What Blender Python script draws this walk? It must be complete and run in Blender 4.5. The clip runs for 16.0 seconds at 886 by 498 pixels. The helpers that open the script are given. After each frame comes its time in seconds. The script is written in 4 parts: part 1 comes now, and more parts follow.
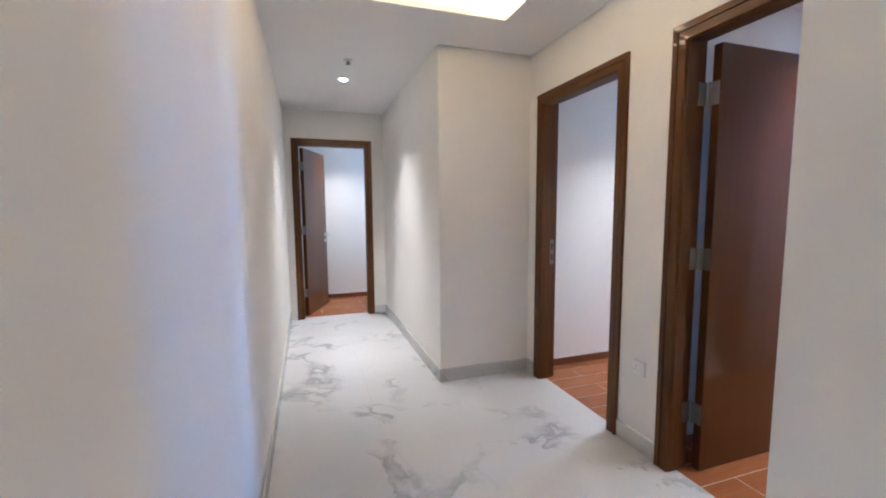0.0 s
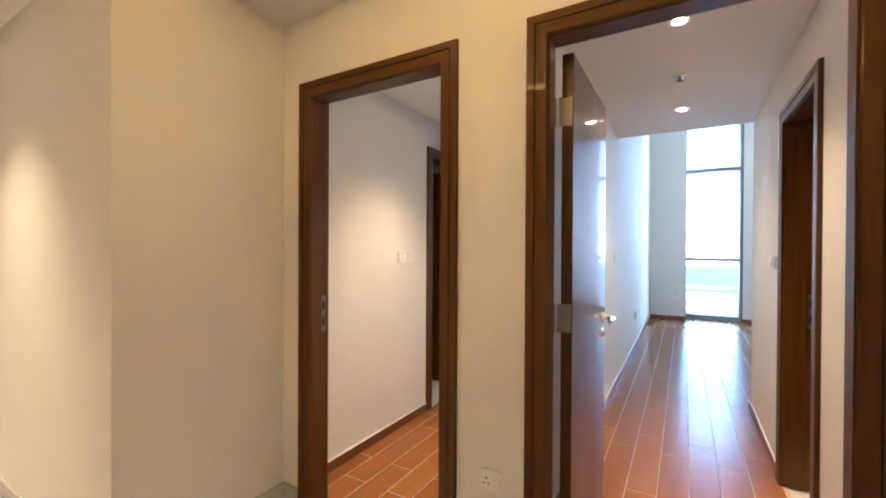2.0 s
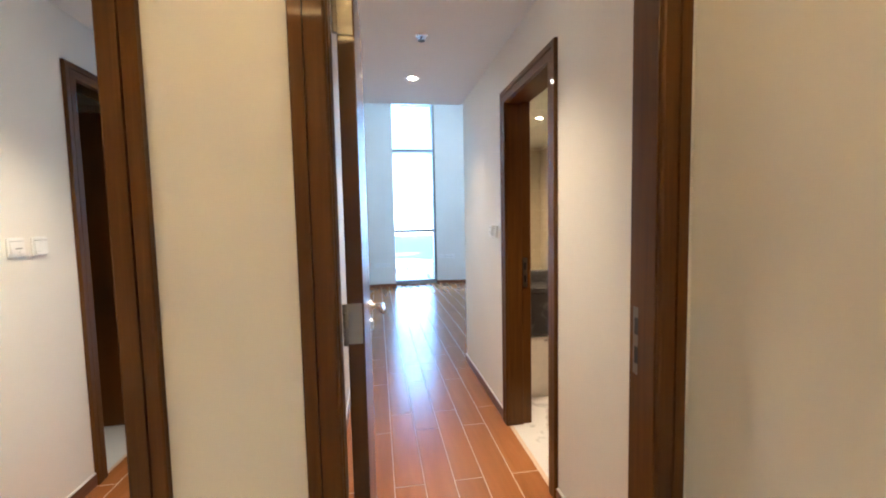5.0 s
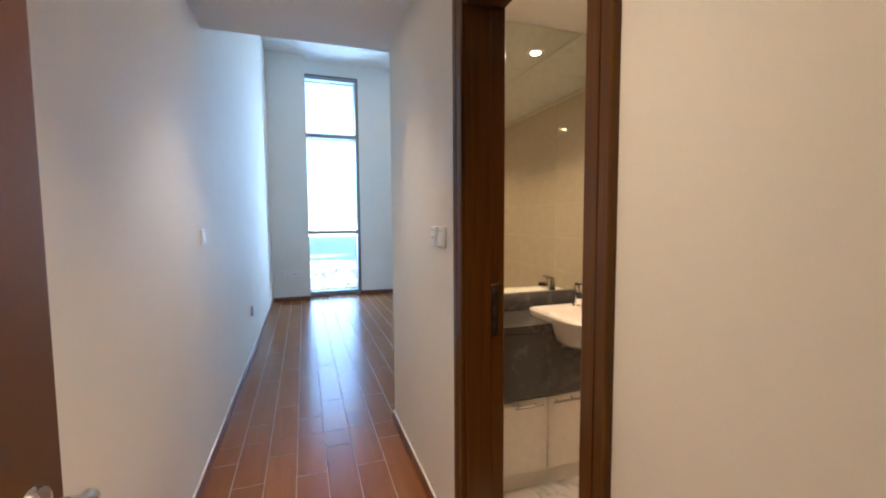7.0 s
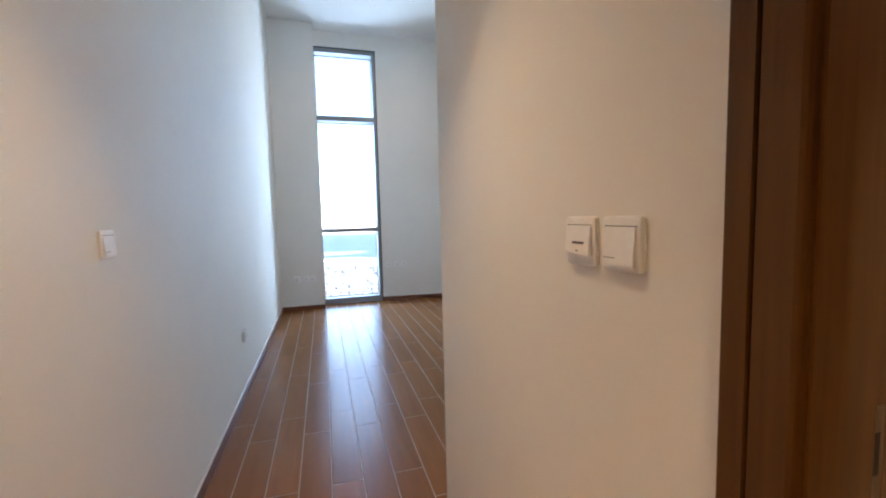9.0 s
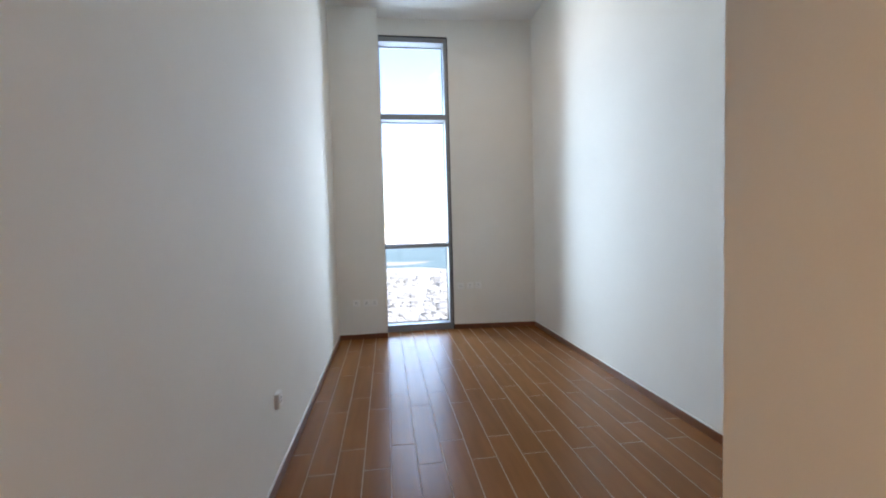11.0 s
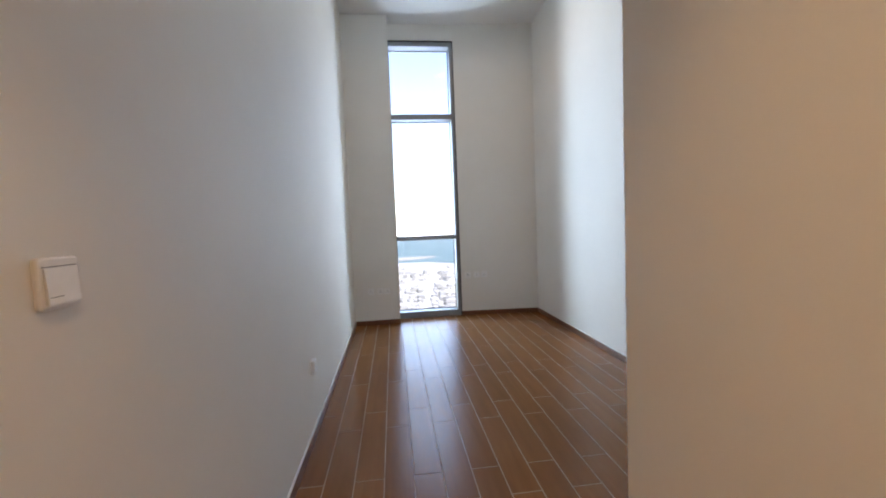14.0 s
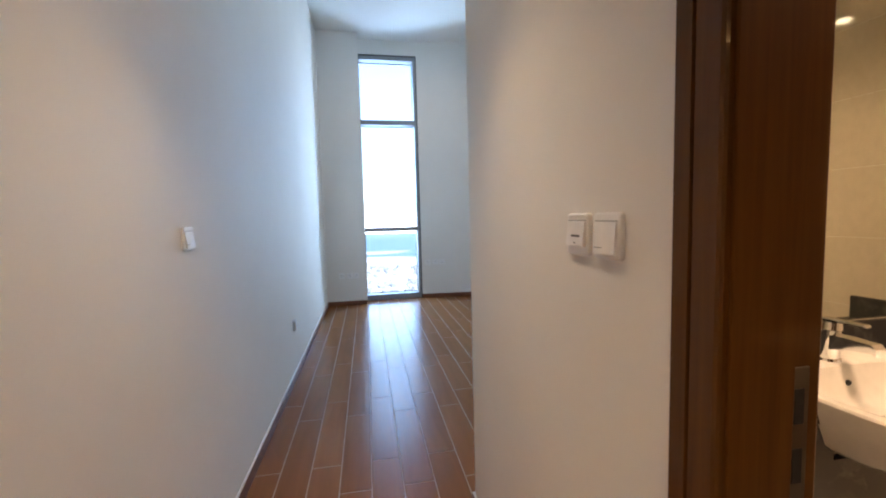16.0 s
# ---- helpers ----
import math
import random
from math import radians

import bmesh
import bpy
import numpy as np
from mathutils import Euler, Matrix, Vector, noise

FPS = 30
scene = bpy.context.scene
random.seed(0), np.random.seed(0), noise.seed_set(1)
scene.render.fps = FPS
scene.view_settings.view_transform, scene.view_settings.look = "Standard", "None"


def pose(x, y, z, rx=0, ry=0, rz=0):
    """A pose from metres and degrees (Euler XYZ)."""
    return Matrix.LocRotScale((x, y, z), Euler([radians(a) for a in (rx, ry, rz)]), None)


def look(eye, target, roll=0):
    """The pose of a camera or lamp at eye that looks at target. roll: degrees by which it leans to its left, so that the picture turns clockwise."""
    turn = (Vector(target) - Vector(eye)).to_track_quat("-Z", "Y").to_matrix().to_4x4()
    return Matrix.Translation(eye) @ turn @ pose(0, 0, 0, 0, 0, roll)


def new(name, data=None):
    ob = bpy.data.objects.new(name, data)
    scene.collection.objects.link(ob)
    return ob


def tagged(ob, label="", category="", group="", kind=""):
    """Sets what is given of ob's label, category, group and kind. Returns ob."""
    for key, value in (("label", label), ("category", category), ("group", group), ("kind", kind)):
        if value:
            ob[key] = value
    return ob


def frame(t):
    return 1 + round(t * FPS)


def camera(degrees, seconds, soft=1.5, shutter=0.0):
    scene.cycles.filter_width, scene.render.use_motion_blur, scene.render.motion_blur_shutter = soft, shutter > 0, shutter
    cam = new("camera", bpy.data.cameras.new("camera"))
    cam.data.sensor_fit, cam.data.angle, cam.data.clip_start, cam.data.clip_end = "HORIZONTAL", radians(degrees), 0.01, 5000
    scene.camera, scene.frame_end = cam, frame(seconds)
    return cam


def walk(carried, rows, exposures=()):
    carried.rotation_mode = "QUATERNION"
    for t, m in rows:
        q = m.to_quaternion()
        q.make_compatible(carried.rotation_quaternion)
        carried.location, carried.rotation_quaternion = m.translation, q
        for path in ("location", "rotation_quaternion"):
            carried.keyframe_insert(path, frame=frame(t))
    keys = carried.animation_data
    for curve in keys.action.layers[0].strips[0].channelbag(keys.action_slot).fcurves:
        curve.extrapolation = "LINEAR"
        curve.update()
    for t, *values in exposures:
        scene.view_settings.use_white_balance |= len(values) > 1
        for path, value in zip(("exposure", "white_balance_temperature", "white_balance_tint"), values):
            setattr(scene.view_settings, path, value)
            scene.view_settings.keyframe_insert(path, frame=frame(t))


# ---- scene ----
# ---- camera ----
cam = camera(94.8, 16.0, soft=2.0)
PATH = [
    (0, (0.296, -0.033, 1.305), (0.921, 1.857, 1.109), -0.4),
    (0.5, (0.382, 0.201, 1.293), (1.323, 1.96, 1.15), 1.0),
    (1, (0.485, 0.48, 1.296), (1.649, 2.105, 1.23), 1.9),
    (1.5, (0.522, 0.771, 1.314), (1.961, 2.159, 1.268), 1.3),
    (2, (0.55, 1.019, 1.322), (2.271, 2.038, 1.31), 0.3),
    (2.5, (0.632, 1.204, 1.333), (2.541, 1.798, 1.37), -0.5),
    (3, (0.632, 1.366, 1.336), (2.612, 1.644, 1.36), -1.7),
    (3.5, (0.618, 1.448, 1.33), (2.615, 1.549, 1.285), -2.0),
    (4, (0.639, 1.483, 1.324), (2.636, 1.44, 1.223), -1.9),
    (4.5, (0.776, 1.451, 1.317), (2.762, 1.263, 1.177), -1.5),
    (5, (1.035, 1.331, 1.317), (3.005, 1.017, 1.176), -1.2),
    (5.2, (1.124, 1.312, 1.297), (3.085, 0.944, 1.159), -0.8),
    (7.3, (2.352, 1.033, 1.299), (4.231, 0.362, 1.162), -0.5),
    (7.5, (2.477, 1.014, 1.294), (4.349, 0.322, 1.158), -0.5),
    (8, (2.707, 0.95, 1.294), (4.559, 0.213, 1.139), -0.1),
    (8.5, (2.942, 0.947, 1.285), (4.804, 0.237, 1.122), -0.6),
    (9, (3.196, 0.969, 1.279), (5.11, 0.411, 1.12), -1.4),
    (9.5, (3.454, 0.928, 1.291), (5.41, 0.538, 1.153), -1.3),
    (12, (4.452, 0.996, 1.316), (6.432, 0.733, 1.221), -1.6),
    (12.5, (4.434, 0.999, 1.311), (6.414, 0.734, 1.204), -1.7),
    (13, (4.254, 0.954, 1.319), (6.236, 0.716, 1.185), -1.6),
    (13.5, (4.087, 1.012, 1.304), (6.067, 0.763, 1.169), -2.2),
    (14, (3.874, 1.033, 1.291), (5.856, 0.795, 1.168), -2.3),
    (14.5, (3.646, 0.996, 1.289), (5.627, 0.755, 1.159), -1.7),
    (15, (3.441, 1.009, 1.281), (5.415, 0.721, 1.137), -1.7),
    (15.5, (3.234, 0.999, 1.283), (5.203, 0.68, 1.13), -1.7),
    (16, (3.049, 0.961, 1.272), (5.009, 0.598, 1.118), -1.5),
]
LIGHTING = [
    (0.0, 4.60, 4700, 16), (0.5, 4.54, 5050, 15), (1.0, 4.48, 5800, 16), (1.5, 4.50, 6500, 16), (2.5, 4.60, 7200, 14), (3.5, 4.64, 6500, 10), (5.0, 4.70, 6250, 11),
    (7.5, 3.98, 7200, 17), (9.0, 3.99, 8200, 21), (9.7, 3.76, 8250, 20), (12.0, 3.67, 10600, 27), (13.0, 3.62, 10500, 27), (14.5, 3.53, 9050, 25), (15.5, 3.55, 7700, 20), (16.0, 3.90, 7550, 19),
]
walk(cam, [(t, look(eye, target, roll)) for t, eye, target, roll in PATH], LIGHTING)

# ---- sky and sun ----
SUN_HEIGHT, SUN_TURN = 52.0, 270.0
world = bpy.data.worlds.new("sky")
scene.world = world
world.use_nodes = True
wn = world.node_tree.nodes
sky = wn.new("ShaderNodeTexSky")
sky.sky_type, sky.sun_disc = "NISHITA", False
sky.sun_elevation, sky.sun_rotation = radians(SUN_HEIGHT), radians(SUN_TURN)
sky.air_density, sky.dust_density, sky.ozone_density = 1.0, 0.8, 3.0
world.node_tree.links.new(sky.outputs[0], wn["Background"].inputs[0])
wn["Background"].inputs[1].default_value = 0.062
sun = new("sun", bpy.data.lights.new("sun", "SUN"))
sun.data.energy, sun.data.angle, sun.data.color = 1.7, radians(0.5), (1.0, 0.95, 0.87)
sun.matrix_world = look((-60 * math.cos(radians(SUN_HEIGHT)), 0, 60 * math.sin(radians(SUN_HEIGHT))), (0, 0, 0))

WARM = (1.0, 0.825, 0.58)
WARM_BATH = (1.0, 0.73, 0.49)


def lamp(name, x, y, z, watts, size=0.20, spread=86, color=WARM):
    """A round downlight lamp, shining straight down."""
    d = bpy.data.lights.new(name, "AREA")
    d.shape, d.size, d.energy, d.color, d.spread = "DISK", size, watts, color, radians(spread)
    ob = new(name, d)
    ob.matrix_world = pose(x, y, z)
    return ob


def strip(name, x, y, z, sx, sy, watts, rx=0, ry=0):
    """A long LED strip lamp."""
    d = bpy.data.lights.new(name, "AREA")
    d.shape, d.size, d.size_y, d.energy, d.color = "RECTANGLE", sx, sy, watts, (1.0, 0.66, 0.28)
    ob = new(name, d)
    ob.matrix_world = pose(x, y, z, rx, ry, 0)
    return ob


# ---- plan ----
X_WEST, X_PIER, X_SOUTH = 0.065, 1.206, 1.25
X_DOORS, T_DOORS = 1.945, 0.11
Y_ALCOVE_S, Y_ALCOVE_N = 0.553, 2.80
Y_FAR = 5.03
Y_PASS_S, Y_PASS_N = 0.54, 1.575
X_END, X_BULK, X_FACADE, X_COLUMN = 4.695, 4.79, 9.475, 9.245
Y_ROOM_S, X_CORNER = -0.955, 9.375
Z_HALL, Z_PASS, Z_ROOM, Z_BATH = 2.45, 2.368, 3.965, 2.31
DOOR_H, BATH_DOOR_H, LINING = 2.044, 2.012, 0.019
WIN_Y0, WIN_Y1, WIN_TOP = 0.125, 0.998, 3.750

LAMP_HALL, LAMP_PASS, LAMP_BATH = 0.54, 0.37, 0.42
lamp("hall_lamp", 0.640, 3.79, Z_HALL - 0.012, LAMP_HALL, 0.20, 84)
lamp("hall_lamp", 0.637, -0.9, Z_HALL - 0.012, LAMP_HALL, 0.20, 84)
lamp("passage_lamp", 2.722, 1.046, Z_PASS - 0.012, LAMP_PASS)
lamp("passage_lamp", 4.118, 1.042, Z_PASS - 0.012, LAMP_PASS * 0.58)
lamp("second_passage_lamp", 2.752, 2.228, Z_PASS - 0.012, LAMP_PASS * 1.25)
lamp("bedroom_lamp", 7.97, 0.05, Z_ROOM - 0.012, 0.38, 0.20, 160)
lamp("far_room_lamp", 0.75, 5.65, 2.388, 0.42)
for bx in (3.765, 3.187, 2.055):
    lamp("bath_lamp", bx, -0.295, Z_BATH - 0.012, LAMP_BATH, 0.10, 116, color=WARM_BATH)
# added area lamps in place of daylight, mostly outside the tall windows
DAYLIGHT_COLOR = (0.60, 0.835, 1.0)


def daylight_fill(x, y, z, tx, ty, tz, wide, tall, watts, color=DAYLIGHT_COLOR):
    d = bpy.data.lights.new("added_daylight", "AREA")
    d.shape, d.size, d.size_y, d.energy, d.color = "RECTANGLE", wide, tall, watts, color
    ob = new("added_daylight", d)
    ob.matrix_world = look((x, y, z), (tx, ty, tz))


daylight_fill(11.2, 2.2, 2.0, 9.5, 0.55, 1.6, 1.8, 3.6, 56)
daylight_fill(11.2, -1.1, 2.0, 9.5, 0.55, 1.6, 1.4, 3.6, 26)
daylight_fill(11.4, 0.5, 5.8, 9.5, 0.5, 2.4, 1.8, 1.6, 14)
daylight_fill(11.5, 0.56, 1.9, 9.5, 0.56, 1.9, 1.0, 3.4, 6.5, (0.48, 0.72, 1.0))
# added lamp from below, in place of light thrown up by the ground
daylight_fill(11.3, 0.5, -1.2, 9.5, 0.5, 2.6, 1.8, 1.4, 32)
# lamp added inside the room at the corridor's end, for an unseen window
daylight_fill(2.2, 5.7, 1.5, 0.5, 5.7, 1.2, 0.7, 1.8, 0.45)
daylight_fill(11.3, 4.9, 2.2, 9.5, 3.9, 1.6, 1.8, 3.6, 34)
COVE = (0.35, 1.49, 0.80, 2.33)
strip("cove_strip", 0.925, 2.38, Z_HALL + 0.07, 1.1, 0.02, 0.19, -110)
strip("cove_strip", 0.925, 0.75, Z_HALL + 0.07, 1.1, 0.02, 0.19, 110)
strip("cove_strip", 1.55, 1.565, Z_HALL + 0.07, 0.02, 1.5, 0.19, 0, 110)
strip("cove_strip", 0.30, 1.565, Z_HALL + 0.07, 0.02, 1.5, 0.19, 0, -110)


# ---- materials ----
def nodes_of(name):
    m = bpy.data.materials.new(name)
    m.use_nodes = True
    nt = m.node_tree
    return m, nt, nt.nodes["Principled BSDF"]


def add(nt, kind, **inputs):
    n = nt.nodes.new(kind)
    for key, value in inputs.items():
        n.inputs[key.replace("_", " ")].default_value = value
    return n


def ramp(nt, fac, stops):
    r = nt.nodes.new("ShaderNodeValToRGB")
    els = r.color_ramp.elements
    while len(els) < len(stops):
        els.new(0.5)
    for e, (p, c) in zip(els, stops):
        e.position, e.color = p, (*c, 1)
    nt.links.new(fac, r.inputs[0])
    return r


def mapped(nt, scale, world_space=True):
    if world_space:
        src = nt.nodes.new("ShaderNodeNewGeometry").outputs["Position"]
    else:
        src = nt.nodes.new("ShaderNodeTexCoord").outputs["Object"]
    mp = nt.nodes.new("ShaderNodeMapping")
    mp.inputs["Scale"].default_value = scale
    nt.links.new(src, mp.inputs[0])
    return mp


def bumped(nt, bsdf, height, strength, distance):
    b = add(nt, "ShaderNodeBump", Strength=strength, Distance=distance)
    nt.links.new(height, b.inputs["Height"])
    nt.links.new(b.outputs[0], bsdf.inputs["Normal"])
    return b


def paint(name, color, rough=0.6, vary=0.05, grain=0.25):
    """Rolled wall paint: faint cloudy tone and roller stipple."""
    m, nt, p = nodes_of(name)
    mp = mapped(nt, (1, 1, 1))
    cloud = add(nt, "ShaderNodeTexNoise", Scale=1.3, Detail=5.0, Roughness=0.6)
    nt.links.new(mp.outputs[0], cloud.inputs["Vector"])
    lo = [c * (1 - vary) for c in color]
    r = ramp(nt, cloud.outputs[0], [(0.3, lo), (0.7, color)])
    nt.links.new(r.outputs[0], p.inputs["Base Color"])
    fine = add(nt, "ShaderNodeTexNoise", Scale=220.0, Detail=3.0)
    nt.links.new(mp.outputs[0], fine.inputs["Vector"])
    bumped(nt, p, fine.outputs[0], grain, 0.0006)
    p.inputs["Roughness"].default_value = rough
    return m


def plain(name, color, rough=0.4, metal=0.0, scuff=0.12, scale=30.0):
    """Small hard parts: one colour with faint handling marks in the gloss."""
    m, nt, p = nodes_of(name)
    mp = mapped(nt, (1, 1, 1))
    n = add(nt, "ShaderNodeTexNoise", Scale=scale, Detail=4.0)
    nt.links.new(mp.outputs[0], n.inputs["Vector"])
    r = ramp(nt, n.outputs[0], [(0.3, [c * 0.93 for c in color]), (0.7, color)])
    nt.links.new(r.outputs[0], p.inputs["Base Color"])
    g = nt.nodes.new("ShaderNodeMapRange")
    g.inputs["To Min"].default_value, g.inputs["To Max"].default_value = max(0.02, rough - scuff), rough + scuff
    nt.links.new(n.outputs[0], g.inputs["Value"])
    nt.links.new(g.outputs[0], p.inputs["Roughness"])
    p.inputs["Metallic"].default_value = metal
    return m


def veneer(name, scale, dark, mid, light, rough=0.38, relief=0.15, coat=0.0):
    """Stained wood veneer with the grain along the axis of small scale."""
    m, nt, p = nodes_of(name)
    mp = mapped(nt, scale)
    n = add(nt, "ShaderNodeTexNoise", Scale=1.0, Detail=7.0, Roughness=0.62, Distortion=0.35)
    nt.links.new(mp.outputs[0], n.inputs["Vector"])
    r = ramp(nt, n.outputs[0], [(0.25, dark), (0.5, mid), (0.75, light)])
    nt.links.new(r.outputs[0], p.inputs["Base Color"])
    if relief:
        bumped(nt, p, n.outputs[0], relief, 0.0008)
    p.inputs["Specular IOR Level"].default_value = 0.12 if coat else 0.4
    p.inputs["Coat Weight"].default_value, p.inputs["Coat Roughness"].default_value = coat, 0.055
    broad = add(nt, "ShaderNodeTexNoise", Scale=3.0, Detail=3.0)
    g = nt.nodes.new("ShaderNodeMapRange")
    g.inputs["To Min"].default_value, g.inputs["To Max"].default_value = rough - 0.08, rough + 0.1
    nt.links.new(broad.outputs[0], g.inputs["Value"])
    nt.links.new(g.outputs[0], p.inputs["Roughness"])
    return m


def plank_material():
    """Wood-look porcelain, lightly glazed, each plank with its own tone and figure."""
    m, nt, p = nodes_of("wood_look_tile")
    info = nt.nodes.new("ShaderNodeObjectInfo")
    coord = nt.nodes.new("ShaderNodeTexCoord")
    shift = add(nt, "ShaderNodeVectorMath")
    shift.operation = "ADD"
    comb = nt.nodes.new("ShaderNodeCombineXYZ")
    mul = nt.nodes.new("ShaderNodeMath")
    mul.operation = "MULTIPLY"
    mul.inputs[1].default_value = 37.0
    nt.links.new(info.outputs["Random"], mul.inputs[0])
    for k in (0, 1, 2):
        nt.links.new(mul.outputs[0], comb.inputs[k])
    nt.links.new(coord.outputs["Object"], shift.inputs[0])
    nt.links.new(comb.outputs[0], shift.inputs[1])
    mp = nt.nodes.new("ShaderNodeMapping")
    mp.inputs["Scale"].default_value = (1.6, 16.0, 16.0)
    nt.links.new(shift.outputs[0], mp.inputs[0])
    n = add(nt, "ShaderNodeTexNoise", Scale=1.0, Detail=7.0, Roughness=0.6, Distortion=0.5)
    nt.links.new(mp.outputs[0], n.inputs["Vector"])
    r = ramp(nt, n.outputs[0], [(0.2, (0.226, 0.083, 0.028)), (0.5, (0.280, 0.107, 0.036)), (0.8, (0.338, 0.136, 0.047))])
    tone = nt.nodes.new("ShaderNodeMapRange")
    tone.inputs["To Min"].default_value, tone.inputs["To Max"].default_value = 0.92, 1.07
    nt.links.new(info.outputs["Random"], tone.inputs["Value"])
    mix = nt.nodes.new("ShaderNodeVectorMath")
    mix.operation = "SCALE"
    nt.links.new(r.outputs[0], mix.inputs[0])
    nt.links.new(tone.outputs[0], mix.inputs["Scale"])
    nt.links.new(mix.outputs[0], p.inputs["Base Color"])
    g = nt.nodes.new("ShaderNodeMapRange")
    g.inputs["To Min"].default_value, g.inputs["To Max"].default_value = 0.21, 0.25
    p.inputs["Specular IOR Level"].default_value = 0.20
    nt.links.new(n.outputs[0], g.inputs["Value"])
    nt.links.new(g.outputs[0], p.inputs["Roughness"])
    bumped(nt, p, n.outputs[0], 0.05, 0.0005)
    return m


def marble(name, base, vein, scale=1.0, amount=0.5, rough=0.12, contrast=0.012):
    """Polished marble: soft clouds and broken, smeared veins."""
    m, nt, p = nodes_of(name)
    mp = mapped(nt, (scale, scale, scale))
    warp = add(nt, "ShaderNodeTexNoise", Scale=1.6, Detail=4.0)
    nt.links.new(mp.outputs[0], warp.inputs["Vector"])
    mixv = add(nt, "ShaderNodeVectorMath")
    mixv.operation = "MULTIPLY_ADD"
    mixv.inputs[1].default_value = (0.9, 0.9, 0.9)
    nt.links.new(warp.outputs["Color"], mixv.inputs[0])
    nt.links.new(mp.outputs[0], mixv.inputs[2])
    n = add(nt, "ShaderNodeTexNoise", Scale=1.7, Detail=8.0, Roughness=0.55)
    nt.links.new(mixv.outputs[0], n.inputs["Vector"])
    lines = ramp(nt, n.outputs[0], [(0.5 - contrast * 3, (0, 0, 0)), (0.5, (1, 1, 1)), (0.5 + contrast, (0, 0, 0))])
    patch = add(nt, "ShaderNodeTexNoise", Scale=2.1, Detail=3.0, Roughness=0.5)
    nt.links.new(mixv.outputs[0], patch.inputs["Vector"])
    mask = ramp(nt, patch.outputs[0], [(0.47, (0, 0, 0)), (0.62, (1, 1, 1))])
    fac = nt.nodes.new("ShaderNodeMath")
    fac.operation = "MULTIPLY"
    nt.links.new(lines.outputs[0], fac.inputs[0])
    nt.links.new(mask.outputs[0], fac.inputs[1])
    fac2 = nt.nodes.new("ShaderNodeMath")
    fac2.operation = "MULTIPLY"
    fac2.inputs[1].default_value = amount
    nt.links.new(fac.outputs[0], fac2.inputs[0])
    clouds = ramp(nt, warp.outputs[0], [(0.35, [c * 0.93 for c in base]), (0.65, base)])
    mix = nt.nodes.new("ShaderNodeMixRGB")
    nt.links.new(fac2.outputs[0], mix.inputs[0])
    nt.links.new(clouds.outputs[0], mix.inputs[1])
    mix.inputs[2].default_value = (*vein, 1)
    nt.links.new(mix.outputs[0], p.inputs["Base Color"])
    p.inputs["Roughness"].default_value = rough
    return m


def clear_glass(name, tint):
    m = bpy.data.materials.new(name)
    m.use_nodes = True
    nt = m.node_tree
    nt.nodes.clear()
    out = nt.nodes.new("ShaderNodeOutputMaterial")
    t = nt.nodes.new("ShaderNodeBsdfTransparent")
    t.inputs[0].default_value = (*tint, 1)
    g = nt.nodes.new("ShaderNodeBsdfGlossy")
    g.inputs["Roughness"].default_value = 0.01
    f = nt.nodes.new("ShaderNodeFresnel")
    f.inputs[0].default_value = 1.25
    mix = nt.nodes.new("ShaderNodeMixShader")
    nt.links.new(f.outputs[0], mix.inputs[0])
    nt.links.new(t.outputs[0], mix.inputs[1])
    nt.links.new(g.outputs[0], mix.inputs[2])
    nt.links.new(mix.outputs[0], out.inputs[0])
    return m


def glowing(name, color, strength):
    m, nt, p = nodes_of(name)
    p.inputs["Base Color"].default_value = (0.8, 0.8, 0.8, 1)
    p.inputs["Emission Color"].default_value = (*color, 1)
    p.inputs["Emission Strength"].default_value = strength
    return m


M_WALL = paint("wall_paint", (0.84, 0.813, 0.763))
M_CEIL = paint("ceiling_paint", (0.86, 0.85, 0.83), 0.7, 0.03, 0.1)
WOOD = ((0.076, 0.0275, 0.0052), (0.103, 0.0385, 0.0072), (0.132, 0.0510, 0.0098))
M_WOOD_Z = veneer("walnut_upright", (55, 55, 2.2), *WOOD, 0.44, 0.15, 0.35)
M_WOOD_X = veneer("walnut_level", (2.2, 2.2, 55), *WOOD, 0.44, 0.15, 0.35)
M_LEAF = veneer("walnut_leaf", (45, 45, 1.3), (0.090, 0.0325, 0.0060), (0.096, 0.0350, 0.0066), (0.103, 0.0385, 0.0074), 0.34, 0.0, 0.5)
M_PLANK = plank_material()
M_GROUT = plain("pale_grout", (0.55, 0.40, 0.29), 0.6, 0, 0.1, 60)
M_SKIRT = veneer("wood_skirting", (4, 4, 60), (0.14, 0.046, 0.020), (0.19, 0.066, 0.030), (0.23, 0.085, 0.042), 0.3)
M_CAULK = plain("white_caulk", (0.75, 0.73, 0.70), 0.7)
M_MARBLE = marble("white_marble", (0.64, 0.635, 0.62), (0.24, 0.245, 0.25), 1.0, 0.66, 0.10, 0.024)
M_MARBLE_SK = marble("grey_white_marble", (0.55, 0.54, 0.52), (0.30, 0.30, 0.30), 1.3, 0.6)
M_BLACK_STONE = marble("dark_stone", (0.050, 0.048, 0.047), (0.11, 0.105, 0.10), 5.0, 0.7, 0.2, 0.05)
M_CREAM = paint("cream_tile", (0.66, 0.56, 0.45), 0.07, 0.03, 0.02)
M_BATH_GROUT = plain("cream_grout", (0.80, 0.73, 0.62), 0.6)
M_WHITE_PLASTIC = plain("white_plastic", (0.90, 0.89, 0.87), 0.35)
M_GREY_MARK = plain("grey_mark", (0.12, 0.12, 0.12), 0.5)
M_CHROME = plain("brushed_nickel", (0.62, 0.60, 0.57), 0.28, 1.0, 0.06)
M_HINGE = plain("dull_hinge_steel", (0.36, 0.33, 0.29), 0.38, 1.0, 0.08)
